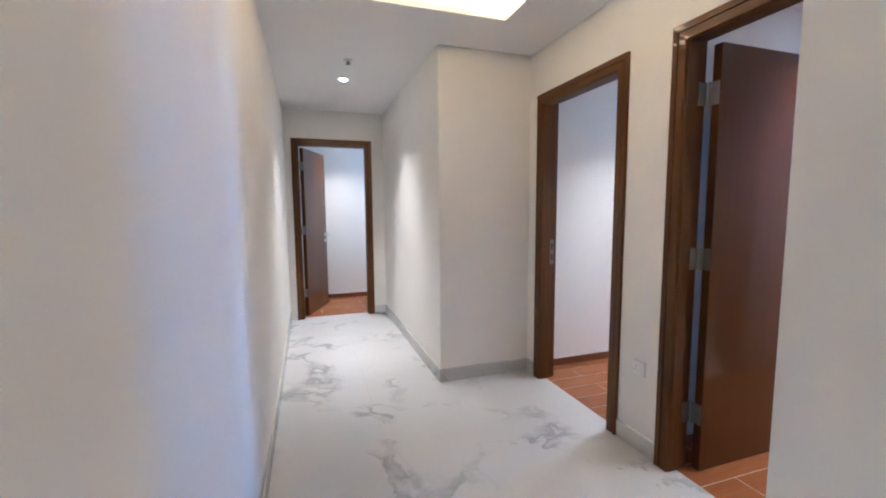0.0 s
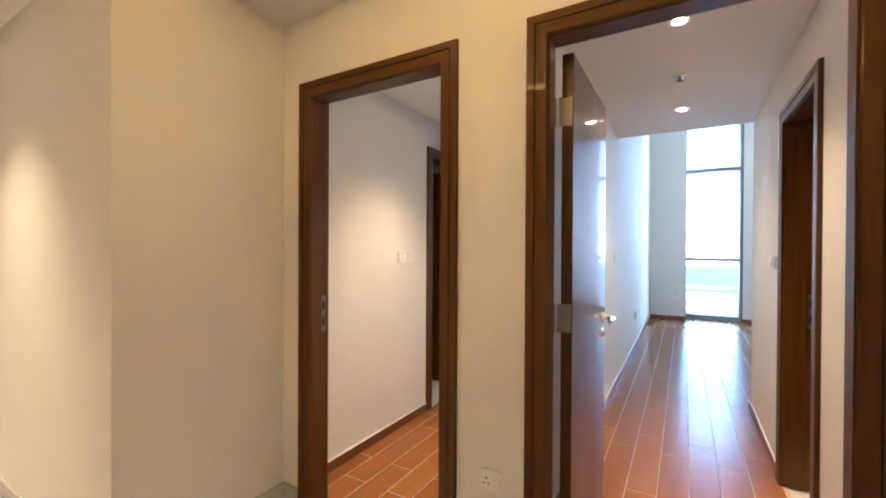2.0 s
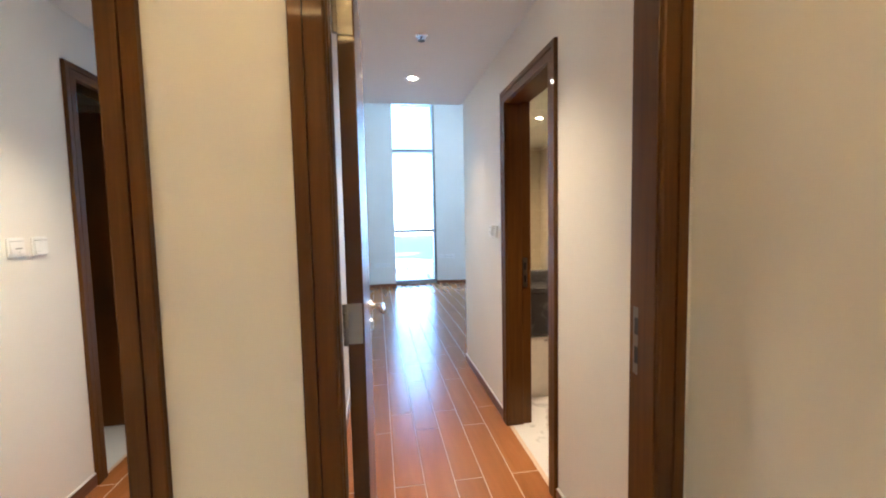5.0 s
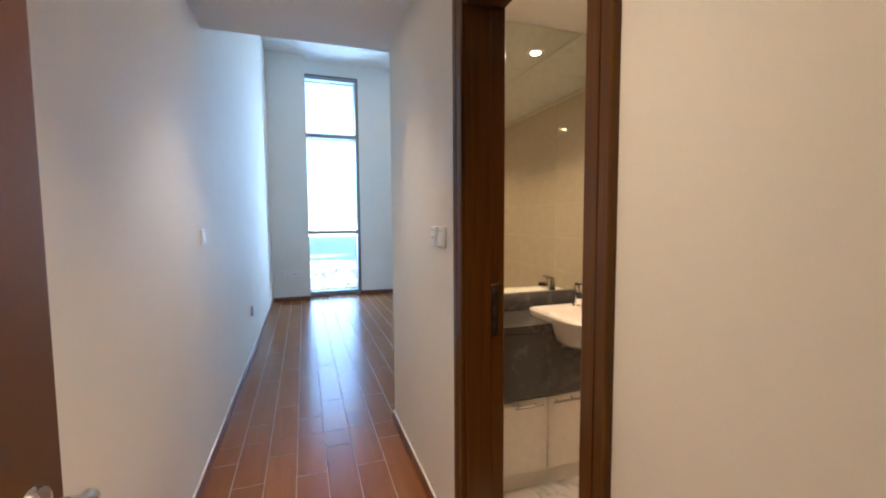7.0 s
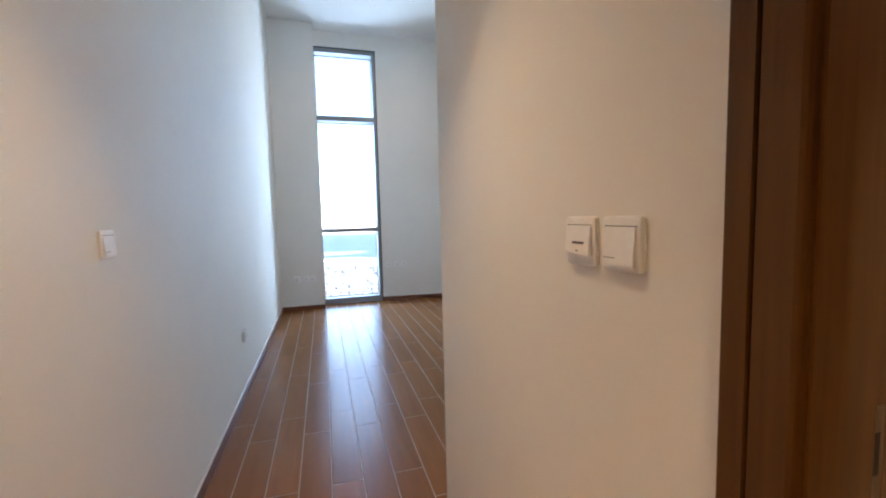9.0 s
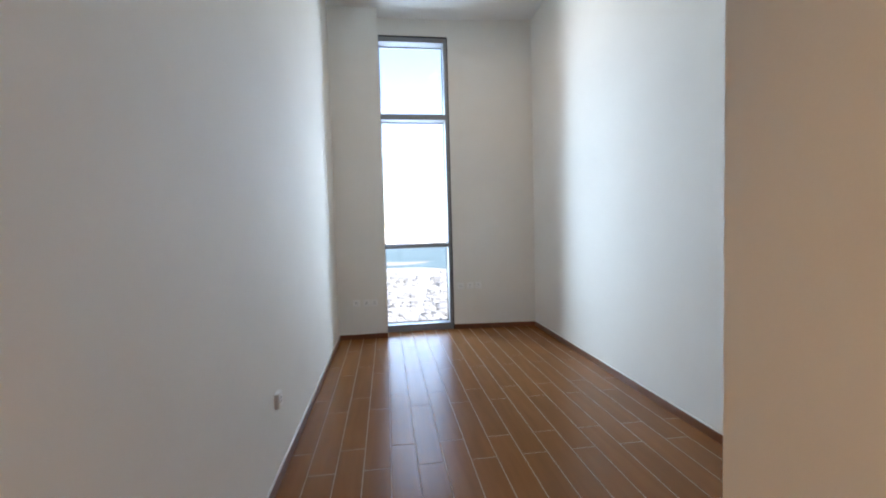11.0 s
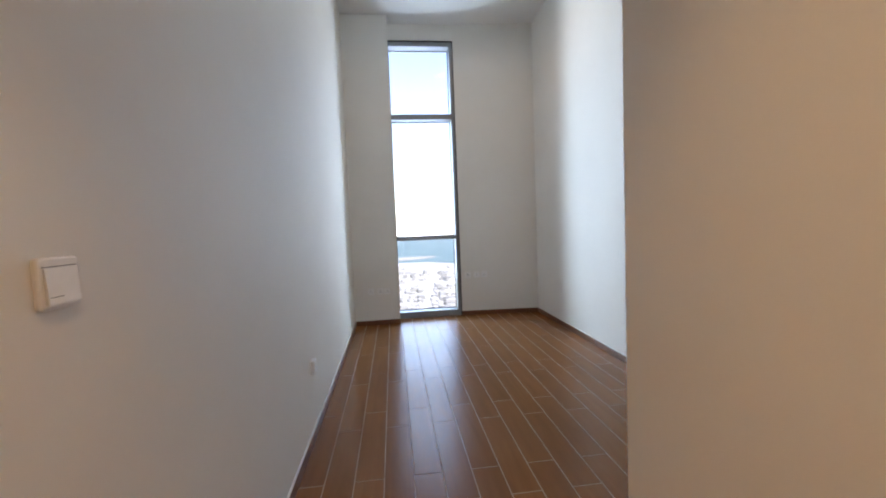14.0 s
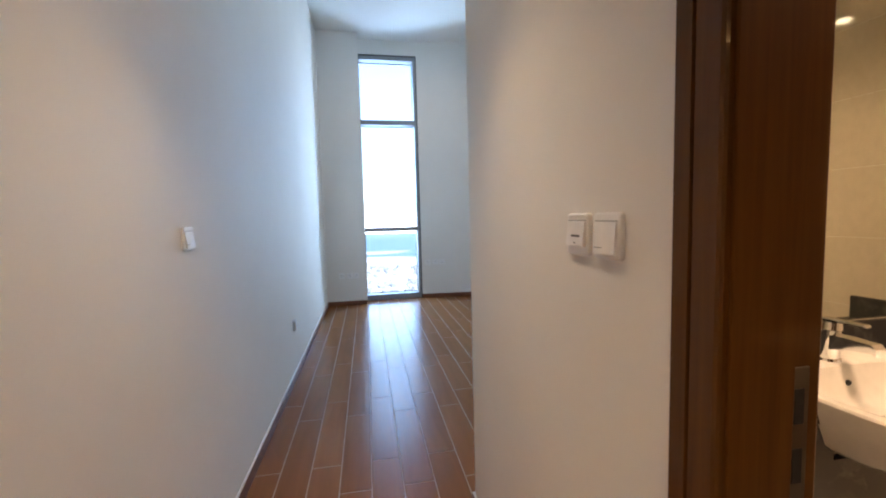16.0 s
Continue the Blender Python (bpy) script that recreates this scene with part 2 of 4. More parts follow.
M_BRONZE = plain("dull_bronze", (0.20, 0.17, 0.14), 0.35, 1.0, 0.08)
M_POLISHED = plain("polished_chrome", (0.80, 0.80, 0.80), 0.08, 1.0, 0.04)
M_DARK = plain("dark_recess", (0.01, 0.01, 0.01), 0.6)
M_CERAMIC = plain("white_ceramic", (0.72, 0.695, 0.65), 0.1, 0, 0.03)
M_LACQUER = plain("white_lacquer", (0.74, 0.70, 0.62), 0.22, 0, 0.05)
M_ALU = plain("grey_aluminium", (0.27, 0.29, 0.31), 0.4, 0.2)
M_GASKET = plain("black_gasket", (0.015, 0.015, 0.016), 0.6)
M_GLASS = clear_glass("window_glass", (0.745, 0.87, 1.0))
M_MIRROR = plain("mirror_silver", (0.74, 0.79, 0.70), 0.012, 1.0, 0.008)
M_LENS = glowing("lamp_lens", (1.0, 0.86, 0.66), 7.0)
M_LED = glowing("led_strip", (1.0, 0.66, 0.28), 0.4)


# ---- mesh helpers ----
def block(bm, x0, x1, y0, y1, z0, z1, bevel=0.0, segments=1):
    r = bmesh.ops.create_cube(bm, size=1.0)
    vs = r["verts"]
    for v in vs:
        v.co = (x0 + (v.co.x + 0.5) * (x1 - x0), y0 + (v.co.y + 0.5) * (y1 - y0), z0 + (v.co.z + 0.5) * (z1 - z0))
    if bevel:
        es = {e for v in vs for e in v.link_edges}
        bmesh.ops.bevel(bm, geom=list(es), offset=bevel, segments=segments, affect="EDGES", profile=0.5)
    return bm


def tube(bm, a, b, r, r2=None, n=16):
    a, b = Vector(a), Vector(b)
    m = Matrix.Translation((a + b) / 2) @ (b - a).to_track_quat("Z", "Y").to_matrix().to_4x4()
    bmesh.ops.create_cone(bm, cap_ends=True, segments=n, radius1=r, radius2=r if r2 is None else r2, depth=(b - a).length, matrix=m)
    return bm


def fresh():
    return bmesh.new()


def boxed(*args, **kw):
    return block(fresh(), *args, **kw)


def to_mesh(name, bm, material, smooth=False):
    bmesh.ops.recalc_face_normals(bm, faces=bm.faces)
    me = bpy.data.meshes.new(name)
    bm.to_mesh(me)
    bm.free()
    me.materials.append(material)
    if smooth:
        for f in me.polygons:
            f.use_smooth = True
        me.set_sharp_from_angle(angle=radians(35))
    return me


def part(name, bm, material, parent, label="", smooth=False):
    ob = new(name, to_mesh(name, bm, material, smooth))
    ob.parent = parent
    return tagged(ob, label)


def structure(name, bm, material, label, category):
    return tagged(new(name, to_mesh(name, bm, material)), label, category, kind="structure")


def thing(name, m, label, category, group="", kind=""):
    ob = new(name)
    ob.empty_display_size = 0.1
    ob.matrix_world = m
    return tagged(ob, label, category, group, kind)


# ---- walls, with their openings ----
def wall(name, boxes, label, material=None):
    bm = fresh()
    for b in boxes:
        block(bm, *b)
    return structure(name, bm, material or M_WALL, label, "wall")


TOP = 4.3
D1 = (0.655, 1.420)
D2 = (1.858, 2.592)
DF = (0.222, 0.976)
DB = (2.822, 3.452)
DI = (3.375, 4.010)
xd0, xd1 = X_DOORS, X_DOORS + T_DOORS
wall("wall_west", [(-0.10, X_WEST, -2.7, Y_FAR + 0.12, 0, TOP)], "white painted corridor wall")
wall("wall_south", [(X_WEST, X_SOUTH, -2.7, -2.6, 0, TOP)], "white painted wall closing the corridor")
wall("wall_corridor_south", [(X_SOUTH, X_SOUTH + 0.12, -2.7, Y_ALCOVE_S, 0, TOP), (X_SOUTH + 0.12, xd1, Y_ALCOVE_S - 0.13, Y_ALCOVE_S, 0, TOP)],
     "white painted corner wall beside the doors")
wall("wall_doors", [(xd0, xd1, Y_ALCOVE_S, D1[0] - LINING, 0, TOP), (xd0, xd1, D1[1] + LINING, D2[0] - LINING, 0, TOP), (xd0, xd1, D2[1] + LINING, Y_ALCOVE_N, 0, TOP),
                    (xd0, xd1, D1[0] - LINING, D1[1] + LINING, DOOR_H + LINING, TOP), (xd0, xd1, D2[0] - LINING, D2[1] + LINING, DOOR_H + LINING, TOP)], "warm white wall with two bedroom doorways")
wall("wall_pier", [(X_PIER, X_PIER + 0.12, Y_ALCOVE_N + 0.13, Y_FAR, 0, TOP),
                   (X_PIER, DI[0] - LINING, Y_ALCOVE_N, Y_ALCOVE_N + 0.13, 0, TOP), (DI[1] + LINING, 4.95, Y_ALCOVE_N, Y_ALCOVE_N + 0.13, 0, TOP),
                   (DI[0] - LINING, DI[1] + LINING, Y_ALCOVE_N, Y_ALCOVE_N + 0.13, DOOR_H + LINING, TOP)], "white painted projecting corner wall")
wall("wall_far", [(X_WEST, DF[0] - LINING, Y_FAR, Y_FAR + 0.12, 0, TOP), (DF[1] + LINING, X_PIER + 0.12, Y_FAR, Y_FAR + 0.12, 0, TOP),
                  (DF[0] - LINING, DF[1] + LINING, Y_FAR, Y_FAR + 0.12, DOOR_H + LINING, TOP)], "white painted wall at the corridor's end")
wall("wall_passage", [(xd1, DB[0] - LINING, Y_PASS_S - 0.14, Y_PASS_S, 0, TOP), (DB[1] + LINING, X_END, Y_PASS_S - 0.14, Y_PASS_S, 0, TOP),
                      (DB[0] - LINING, DB[1] + LINING, Y_PASS_S - 0.14, Y_PASS_S, BATH_DOOR_H + LINING, TOP)], "white painted passage wall with a bathroom doorway")
wall("wall_bedrooms", [(xd1, X_FACADE + 0.2, Y_PASS_N, Y_PASS_N + 0.125, 0, TOP)], "long white painted bedroom wall")
wall("wall_room_west", [(X_END - 0.12, X_END, Y_ROOM_S - 0.12, Y_PASS_S - 0.14, 0, TOP)], "white painted bedroom wall behind the bathroom")
wall("wall_room_south", [(X_END, X_FACADE + 0.2, Y_ROOM_S - 0.12, Y_ROOM_S, 0, TOP)], "white painted long bedroom wall")
W2 = (3.42, 4.30)
wall("wall_facade", [(X_FACADE, X_FACADE + 0.27, WIN_Y1 + 0.044, W2[0], -0.3, TOP),
                     (X_FACADE, X_FACADE + 0.27, WIN_Y0, WIN_Y1 + 0.044, WIN_TOP, TOP), (X_FACADE, X_FACADE + 0.27, W2[0], W2[1], WIN_TOP, TOP),
                     (X_FACADE, X_FACADE + 0.27, W2[1], 4.8, -0.3, TOP)], "white painted window wall")
# the stretch beside the window leans inwards towards the corner
bm = fresh()
lean = [(X_FACADE, WIN_Y0), (X_FACADE + 0.27, WIN_Y0), (X_FACADE + 0.27, Y_ROOM_S - 0.12), (X_CORNER - 0.012, Y_ROOM_S - 0.12)]
low, high = [bm.verts.new((x, y, -0.3)) for x, y in lean], [bm.verts.new((x, y, TOP)) for x, y in lean]
bm.faces.new(low), bm.faces.new(high)
for k in range(4):
    bm.faces.new((low[k], low[(k + 1) % 4], high[(k + 1) % 4], high[k]))
structure("wall_facade_lean", bm, M_WALL, "white painted wall beside the tall window", "wall")
wall("wall_column", [(X_COLUMN, X_FACADE, WIN_Y1 - 0.004, Y_PASS_N, 0, Z_ROOM)], "white painted column beside the window")
wall("wall_room2_north", [(4.83, X_FACADE, 4.55, 4.67, 0, TOP), (4.83, 4.95, Y_ALCOVE_N + 0.13, 4.55, 0, TOP)], "white painted wall of the second bedroom")
wall("wall_far_room", [(-0.9, 2.3, 6.15, 6.27, 0, 2.8), (-1.02, -0.9, Y_FAR + 0.12, 7.47, 0, 2.8), (2.3, 2.42, Y_FAR + 0.12, 7.47, 0, 2.8),
                       (-0.9, -0.1, Y_FAR, Y_FAR + 0.12, 0, 2.8), (X_PIER + 0.12, 2.3, Y_FAR, Y_FAR + 0.12, 0, 2.8)], "white painted wall of the room at the corridor's end")
wall("wall_bath2", [(2.9, 4.83, 4.4, 4.5, 0, 2.6), (2.9, 3.0, Y_ALCOVE_N + 0.13, 4.4, 0, 2.6)], "cream wall of the second bathroom", M_CREAM)


# ---- ceilings ----
def ceiling(name, boxes, label):
    bm = fresh()
    for b in boxes:
        block(bm, *b)
    return structure(name, bm, M_CEIL, label, "ceiling")


cx0, cx1, cy0, cy1 = COVE
ceiling("ceiling_corridor", [(X_WEST, cx0, -2.6, Y_FAR, Z_HALL, Z_HALL + 0.045), (cx1, xd0, -2.6, Y_FAR, Z_HALL, Z_HALL + 0.045),
                             (cx0, cx1, cy1, Y_FAR, Z_HALL, Z_HALL + 0.045), (cx0, cx1, -2.6, cy0, Z_HALL, Z_HALL + 0.045),
                             (X_WEST, xd0, -2.6, Y_FAR, Z_HALL + 0.20, Z_HALL + 0.3),
                             (cx0 - 0.13, cx0 - 0.11, cy0 - 0.11, cy1 + 0.11, Z_HALL + 0.045, Z_HALL + 0.2), (cx1 + 0.11, cx1 + 0.13, cy0 - 0.11, cy1 + 0.11, Z_HALL + 0.045, Z_HALL + 0.2),
                             (cx0 - 0.13, cx1 + 0.13, cy0 - 0.13, cy0 - 0.11, Z_HALL + 0.045, Z_HALL + 0.2), (cx0 - 0.13, cx1 + 0.13, cy1 + 0.11, cy1 + 0.13, Z_HALL + 0.045, Z_HALL + 0.2)],
        "white ceiling with a lit recess")
ceiling("ceiling_passage", [(xd1, X_BULK, Y_PASS_S, Y_PASS_N, Z_PASS, Z_ROOM)], "low white passage ceiling")
ceiling("ceiling_passage2", [(xd1, X_BULK, Y_PASS_N + 0.125, Y_ALCOVE_N, Z_PASS, Z_ROOM)], "low white passage ceiling")
ceiling("ceiling_room", [(X_END - 0.12, X_FACADE + 0.2, Y_ROOM_S - 0.1, Y_PASS_N, Z_ROOM, Z_ROOM + 0.25)], "high white bedroom ceiling")
ceiling("ceiling_room2", [(X_BULK, X_FACADE + 0.2, Y_PASS_N + 0.1, 4.6, Z_ROOM, Z_ROOM + 0.25)], "high white bedroom ceiling")
ceiling("ceiling_far_room", [(-1.0, 2.4, Y_FAR + 0.12, 6.2, 2.4, 2.5)], "white ceiling")
ceiling("ceiling_bath2", [(2.9, 4.83, Y_ALCOVE_N + 0.13, 4.45, Z_BATH, Z_BATH + 0.1)], "white ceiling")
bm = fresh()
for px, py in [(x, y) for x in (1.7, 2.3, 2.9, 3.5) for y in (-1.0, -0.4, 0.2)]:
    block(bm, px + 0.003, min(px + 0.597, 4.09), py + 0.003, min(py + 0.597, Y_PASS_S - 0.141), Z_BATH, Z_BATH + 0.02, 0.002)
block(bm, 1.5, 4.2, -1.2, Y_PASS_S - 0.141, Z_BATH + 0.012, Z_BATH + 0.12)
structure("ceiling_bath", bm, M_CEIL, "white panelled bathroom ceiling", "ceiling")

# ---- floors ----
floor_hall = structure("floor_corridor", boxed(X_WEST - 0.05, xd0 + 0.05, -2.65, Y_FAR + 0.06, -0.2, -0.003), M_MARBLE_SK, "polished white marble corridor floor with grey veins", "floor")
floor_wood = structure("floor_bedroom", boxed(xd0 + 0.05, X_FACADE + 0.03, Y_ROOM_S - 0.1, Y_PASS_N, -0.2, -0.0008), M_GROUT, "reddish-brown wood-look tile floor with pale joints", "floor")
floor_wood2 = structure("floor_second_bedroom", boxed(xd0 + 0.05, X_FACADE + 0.03, Y_PASS_N, 4.6, -0.2, -0.0008), M_GROUT, "reddish-brown wood-look tile floor with pale joints", "floor")
floor_far = structure("floor_far_room", boxed(-1.0, 2.4, Y_FAR + 0.06, 7.4, -0.2, -0.0008), M_GROUT, "reddish-brown wood-look tile floor with pale joints", "floor")

# ---- skirtings ----
SK_H, SK_T = 0.060, 0.012


def skirting(name, runs, material, label, bead=True):
    """Runs of (x0, y0, x1, y1, nx, ny): a wall's foot and the way it faces."""
    bm, top = fresh(), fresh()
    for x0, y0, x1, y1, nx, ny in runs:
        xa, xb = sorted((x0, x1)) if nx == 0 else sorted((x0, x0 + nx * SK_T))
        ya, yb = sorted((y0, y1)) if ny == 0 else sorted((y0, y0 + ny * SK_T))
        block(bm, xa, xb, ya, yb, 0, SK_H, 0.0015)
        xa, xb = (xa, xb) if nx == 0 else sorted((x0, x0 + nx * SK_T * 0.8))
        ya, yb = (ya, yb) if ny == 0 else sorted((y0, y0 + ny * SK_T * 0.8))
        block(top, xa, xb, ya, yb, SK_H, SK_H + 0.006)
    ob = structure(name, bm, material, label, "baseboard")
    if bead:
        part("sealant_bead", top, M_CAULK, ob, "white sealant bead")
    else:
        top.free()
    return ob


A = 0.082
skirting("baseboard_bedroom", [
    (xd1 + 0.02, Y_PASS_N, X_COLUMN, Y_PASS_N, 0, -1),
    (X_COLUMN, WIN_Y1 - 0.004, X_COLUMN, Y_PASS_N - SK_T, -1, 0),
    (X_END + SK_T, Y_ROOM_S, X_CORNER, Y_ROOM_S, 0, 1),
    (X_END, Y_ROOM_S + SK_T, X_END, Y_PASS_S, 1, 0),
    (DB[1] + A, Y_PASS_S, X_END + SK_T, Y_PASS_S, 0, 1),
    (xd1 + 0.02, Y_PASS_S, DB[0] - A, Y_PASS_S, 0, 1)], M_SKIRT, "dark wood-look tile skirting with a white bead")
bm = boxed(-SK_T, 0, -1.075, 0, 0, SK_H, bevel=0.0015)
lean_foot = structure("baseboard_facade", bm, M_SKIRT, "dark wood-look tile skirting below the window wall", "baseboard")
part("sealant_bead", boxed(-SK_T * 0.8, 0, -1.075, 0, SK_H, SK_H + 0.006), M_CAULK, lean_foot, "white sealant bead")
lean_foot.matrix_world = pose(X_FACADE, WIN_Y0 - 0.002, 0, 0, 0, -math.degrees(math.atan2(X_FACADE - X_CORNER, WIN_Y0 - Y_ROOM_S)))
skirting("baseboard_second_bedroom", [
    (xd1 + 0.02, Y_ALCOVE_N, DI[0] - A, Y_ALCOVE_N, 0, -1), (DI[1] + A, Y_ALCOVE_N, 4.95, Y_ALCOVE_N, 0, -1)],
    M_SKIRT, "dark wood-look tile skirting with a white bead")
skirting("baseboard_far_room", [(-0.9, 6.15, 2.3, 6.15, 0, -1)], M_SKIRT, "dark wood-look tile skirting with a white bead")
SK_H = 0.10
skirting("baseboard_corridor", [
    (X_WEST, -2.6, X_WEST, Y_FAR, 1, 0),
    (X_PIER, Y_ALCOVE_N - SK_T, X_PIER, Y_FAR, -1, 0),
    (X_PIER, Y_ALCOVE_N, xd0 - SK_T, Y_ALCOVE_N, 0, -1),
    (xd0, D2[1] + A, xd0, Y_ALCOVE_N, -1, 0),
    (xd0, D1[1] + A, xd0, D2[0] - A, -1, 0),
    (X_SOUTH, Y_ALCOVE_S, xd0, Y_ALCOVE_S, 0, 1),
    (X_SOUTH, -2.6, X_SOUTH, Y_ALCOVE_S + SK_T, -1, 0),
    (DF[1] + A, Y_FAR, X_PIER - SK_T, Y_FAR, 0, -1)], M_MARBLE_SK, "pale grey marble skirting", False)


# ---- doors ----
PROFILE = [(0.004, 0.0), (0.004, 0.010), (0.006, 0.014), (0.010, 0.0165), (0.046, 0.017), (0.0470, 0.010), (0.0500, 0.010), (0.051, 0.018), (0.077, 0.019), (0.080, 0.016), (0.080, 0.0)]


def architrave(w, h, y, way, back=0.0):
    """A mitred door casing with two bands and a groove, on the wall face y, standing out towards way."""
    bm = fresh()
    rings = []
    for o, p in PROFILE:
        o += back
        pts = [(-o, 0.0), (-o, h + o), (w + o, h + o), (w + o, 0.0)]
        rings.append([bm.verts.new((x, y + way * p, z)) for x, z in pts])
    for a, b in zip(rings, rings[1:]):
        for k in range(3):
            bm.faces.new((a[k], a[k + 1], b[k + 1], b[k])).material_index = k % 2
    for k in (0, 3):
        bm.faces.new([r[k] for r in rings])
    return bm


def lever(parent, x, z, y, way, towards):
    """A lever handle on a round rose, with a key rose below, on the leaf face y."""
    bm = tube(fresh(), (x, y, z), (x, y + way * 0.009, z), 0.026, 0.025, 28)
    handle = part("handle", bm, M_CHROME, parent, "brushed nickel lever handle", True)
    bm = tube(fresh(), (x, y + way * 0.009, z), (x, y + way * 0.052, z), 0.0095)
    tube(bm, (x - towards * 0.010, y + way * 0.052, z), (x + towards * 0.112, y + way * 0.052, z), 0.0105)
    bmesh.ops.create_uvsphere(bm, u_segments=12, v_segments=8, radius=0.0106, matrix=Matrix.Translation((x + towards * 0.112, y + way * 0.052, z)))
    part("lever", bm, M_CHROME, handle, "", True)
    bm = tube(fresh(), (x, y, z - 0.075), (x, y + way * 0.008, z - 0.075), 0.025, 0.024, 28)
    key = part("key_rose", bm, M_CHROME, parent, "brushed nickel key rose", True)
    bm = tube(fresh(), (x, y + way * 0.008, z - 0.072), (x, y + way * 0.013, z - 0.072), 0.008)
    block(bm, x - 0.004, x + 0.004, *sorted((y + way * 0.008, y + way * 0.0125)), z - 0.094, z - 0.074)
    part("key_cylinder", bm, M_CHROME, key)


def door(name, m, w, h, depth, hinge, angle, label, leaf=True, metal=None):
    """A door set: casings both sides, lining with a stop, hinges, strike plate and an open leaf.
    Local x runs along the opening, y into the wall. hinge: -1 at x = 0, 1 at x = w. angle: how far it is open."""
    d = thing(name, m, label, "door", kind="structure")
    metal = metal or M_HINGE
    for nm, y, out, back in (("front_casing", 0, -1, 0.0), ("back_casing", depth, 1, 0.012)):
        part(nm, architrave(w, h, y, out, back), M_WOOD_Z, d).data.materials.append(M_WOOD_X)
    LT, RB = LINING, 0.014
    for nm, x0, x1, s0, s1 in (("left_lining", -LT, -RB, -RB, 0), ("right_lining", w + RB, w + LT, w, w + RB)):
        bm = boxed(x0, x1, -0.004, depth + 0.004, 0, h + LT)
        block(bm, s0, s1, -0.003, depth - 0.046, 0, h, 0.002)
        part(nm, bm, M_WOOD_Z, d)
    bm = boxed(-RB, w + RB, -0.004, depth + 0.004, h + RB, h + LT)
    block(bm, -RB, w + RB, -0.003, depth - 0.046, h, h + RB, 0.002)
    part("head_lining", bm, M_WOOD_X, d)
    # strike plate on the lining across from the hinges
    sx, n = (w + RB, -1) if hinge < 0 else (-RB, 1)
    bm = boxed(*sorted((sx, sx + n * 0.003)), depth - 0.040, depth - 0.010, 0.885, 1.070, bevel=0.001)
    plate = part("strike_plate", bm, M_BRONZE, d, "dull metal strike plate")
    for z0, z1 in ((0.915, 0.962), (0.995, 1.042)):
        part("strike_hole", boxed(*sorted((sx + n * 0.002, sx + n * 0.0036)), depth - 0.033, depth - 0.018, z0, z1), M_DARK, plate)
    if not leaf:
        return d
    # the leaf swings on knuckles that stand clear of the lining, which leaves a slit behind the open leaf
    way = 1 if hinge < 0 else -1
    hx = 0.002 if hinge < 0 else w - 0.002
    a = radians(angle) * way
    pivot = Vector((hx, depth + 0.018, 0))
    wide = w - 0.040
    lf = new("leaf", to_mesh("leaf", boxed(*sorted((way * 0.009, way * wide)), -0.046, -0.004, 0.006, h - 0.006, bevel=0.0015), M_LEAF))
    lf.parent = d
    lf.matrix_local = Matrix.Translation(pivot) @ Matrix.Rotation(a, 4, "Z")
    tagged(lf, "open dark walnut veneer door leaf")
    lx = way * (wide - 0.066)
    lever(lf, lx, 0.968, -0.046, -1, -way)
    lever(lf, lx, 0.968, -0.004, 1, -way)
    part("latch_plate", boxed(*sorted((way * wide, way * (wide + 0.0016))), -0.037, -0.013, 0.885, 1.070), M_CHROME, lf, "nickel latch plate")
    for z in (0.289, 1.058, 1.823):
        bm = boxed(*sorted((-RB if way > 0 else w + RB, hx - way * 0.013)), depth - 0.030, depth + 0.016, z - 0.052, z + 0.052, bevel=0.0008)
        hg = part("hinge", bm, metal, d, "nickel butt hinge")
        bm = fresh()
        for k in range(5):
            tube(bm, (hx, depth + 0.018, z - 0.052 + k * 0.0212), (hx, depth + 0.018, z - 0.052 + k * 0.0212 + 0.0196), 0.0065)
        part("knuckle", bm, metal, hg, "", True)
        bm = boxed(*sorted((way * 0.0072, way * 0.009)), -0.042, -0.004, z - 0.052, z + 0.052)
        part("hinge_leaf", bm, metal, lf)
    return d


door("door_1", pose(xd0, D1[1], 0, 0, 0, -90), D1[1] - D1[0], DOOR_H, T_DOORS, -1, 90, "dark walnut bedroom door standing open")
door("door_2", pose(xd0, D2[1], 0, 0, 0, -90), D2[1] - D2[0], DOOR_H, T_DOORS, 1, 92, "dark walnut door frame of the second bedroom", False)
door("door_3", pose(DF[0], Y_FAR, 0), DF[1] - DF[0], DOOR_H, 0.12, -1, 68, "dark walnut door half open at the corridor's end")
door("door_4", pose(DB[1], Y_PASS_S, 0, 0, 0, 180), DB[1] - DB[0], BATH_DOOR_H, 0.14, 1, 65, "dark walnut bathroom door standing open")
door("door_5", pose(DI[0], Y_ALCOVE_N, 0), DI[1] - DI[0], DOOR_H, 0.13, 1, 89, "dark walnut door of the second bathroom, open inwards", True, M_BRONZE)


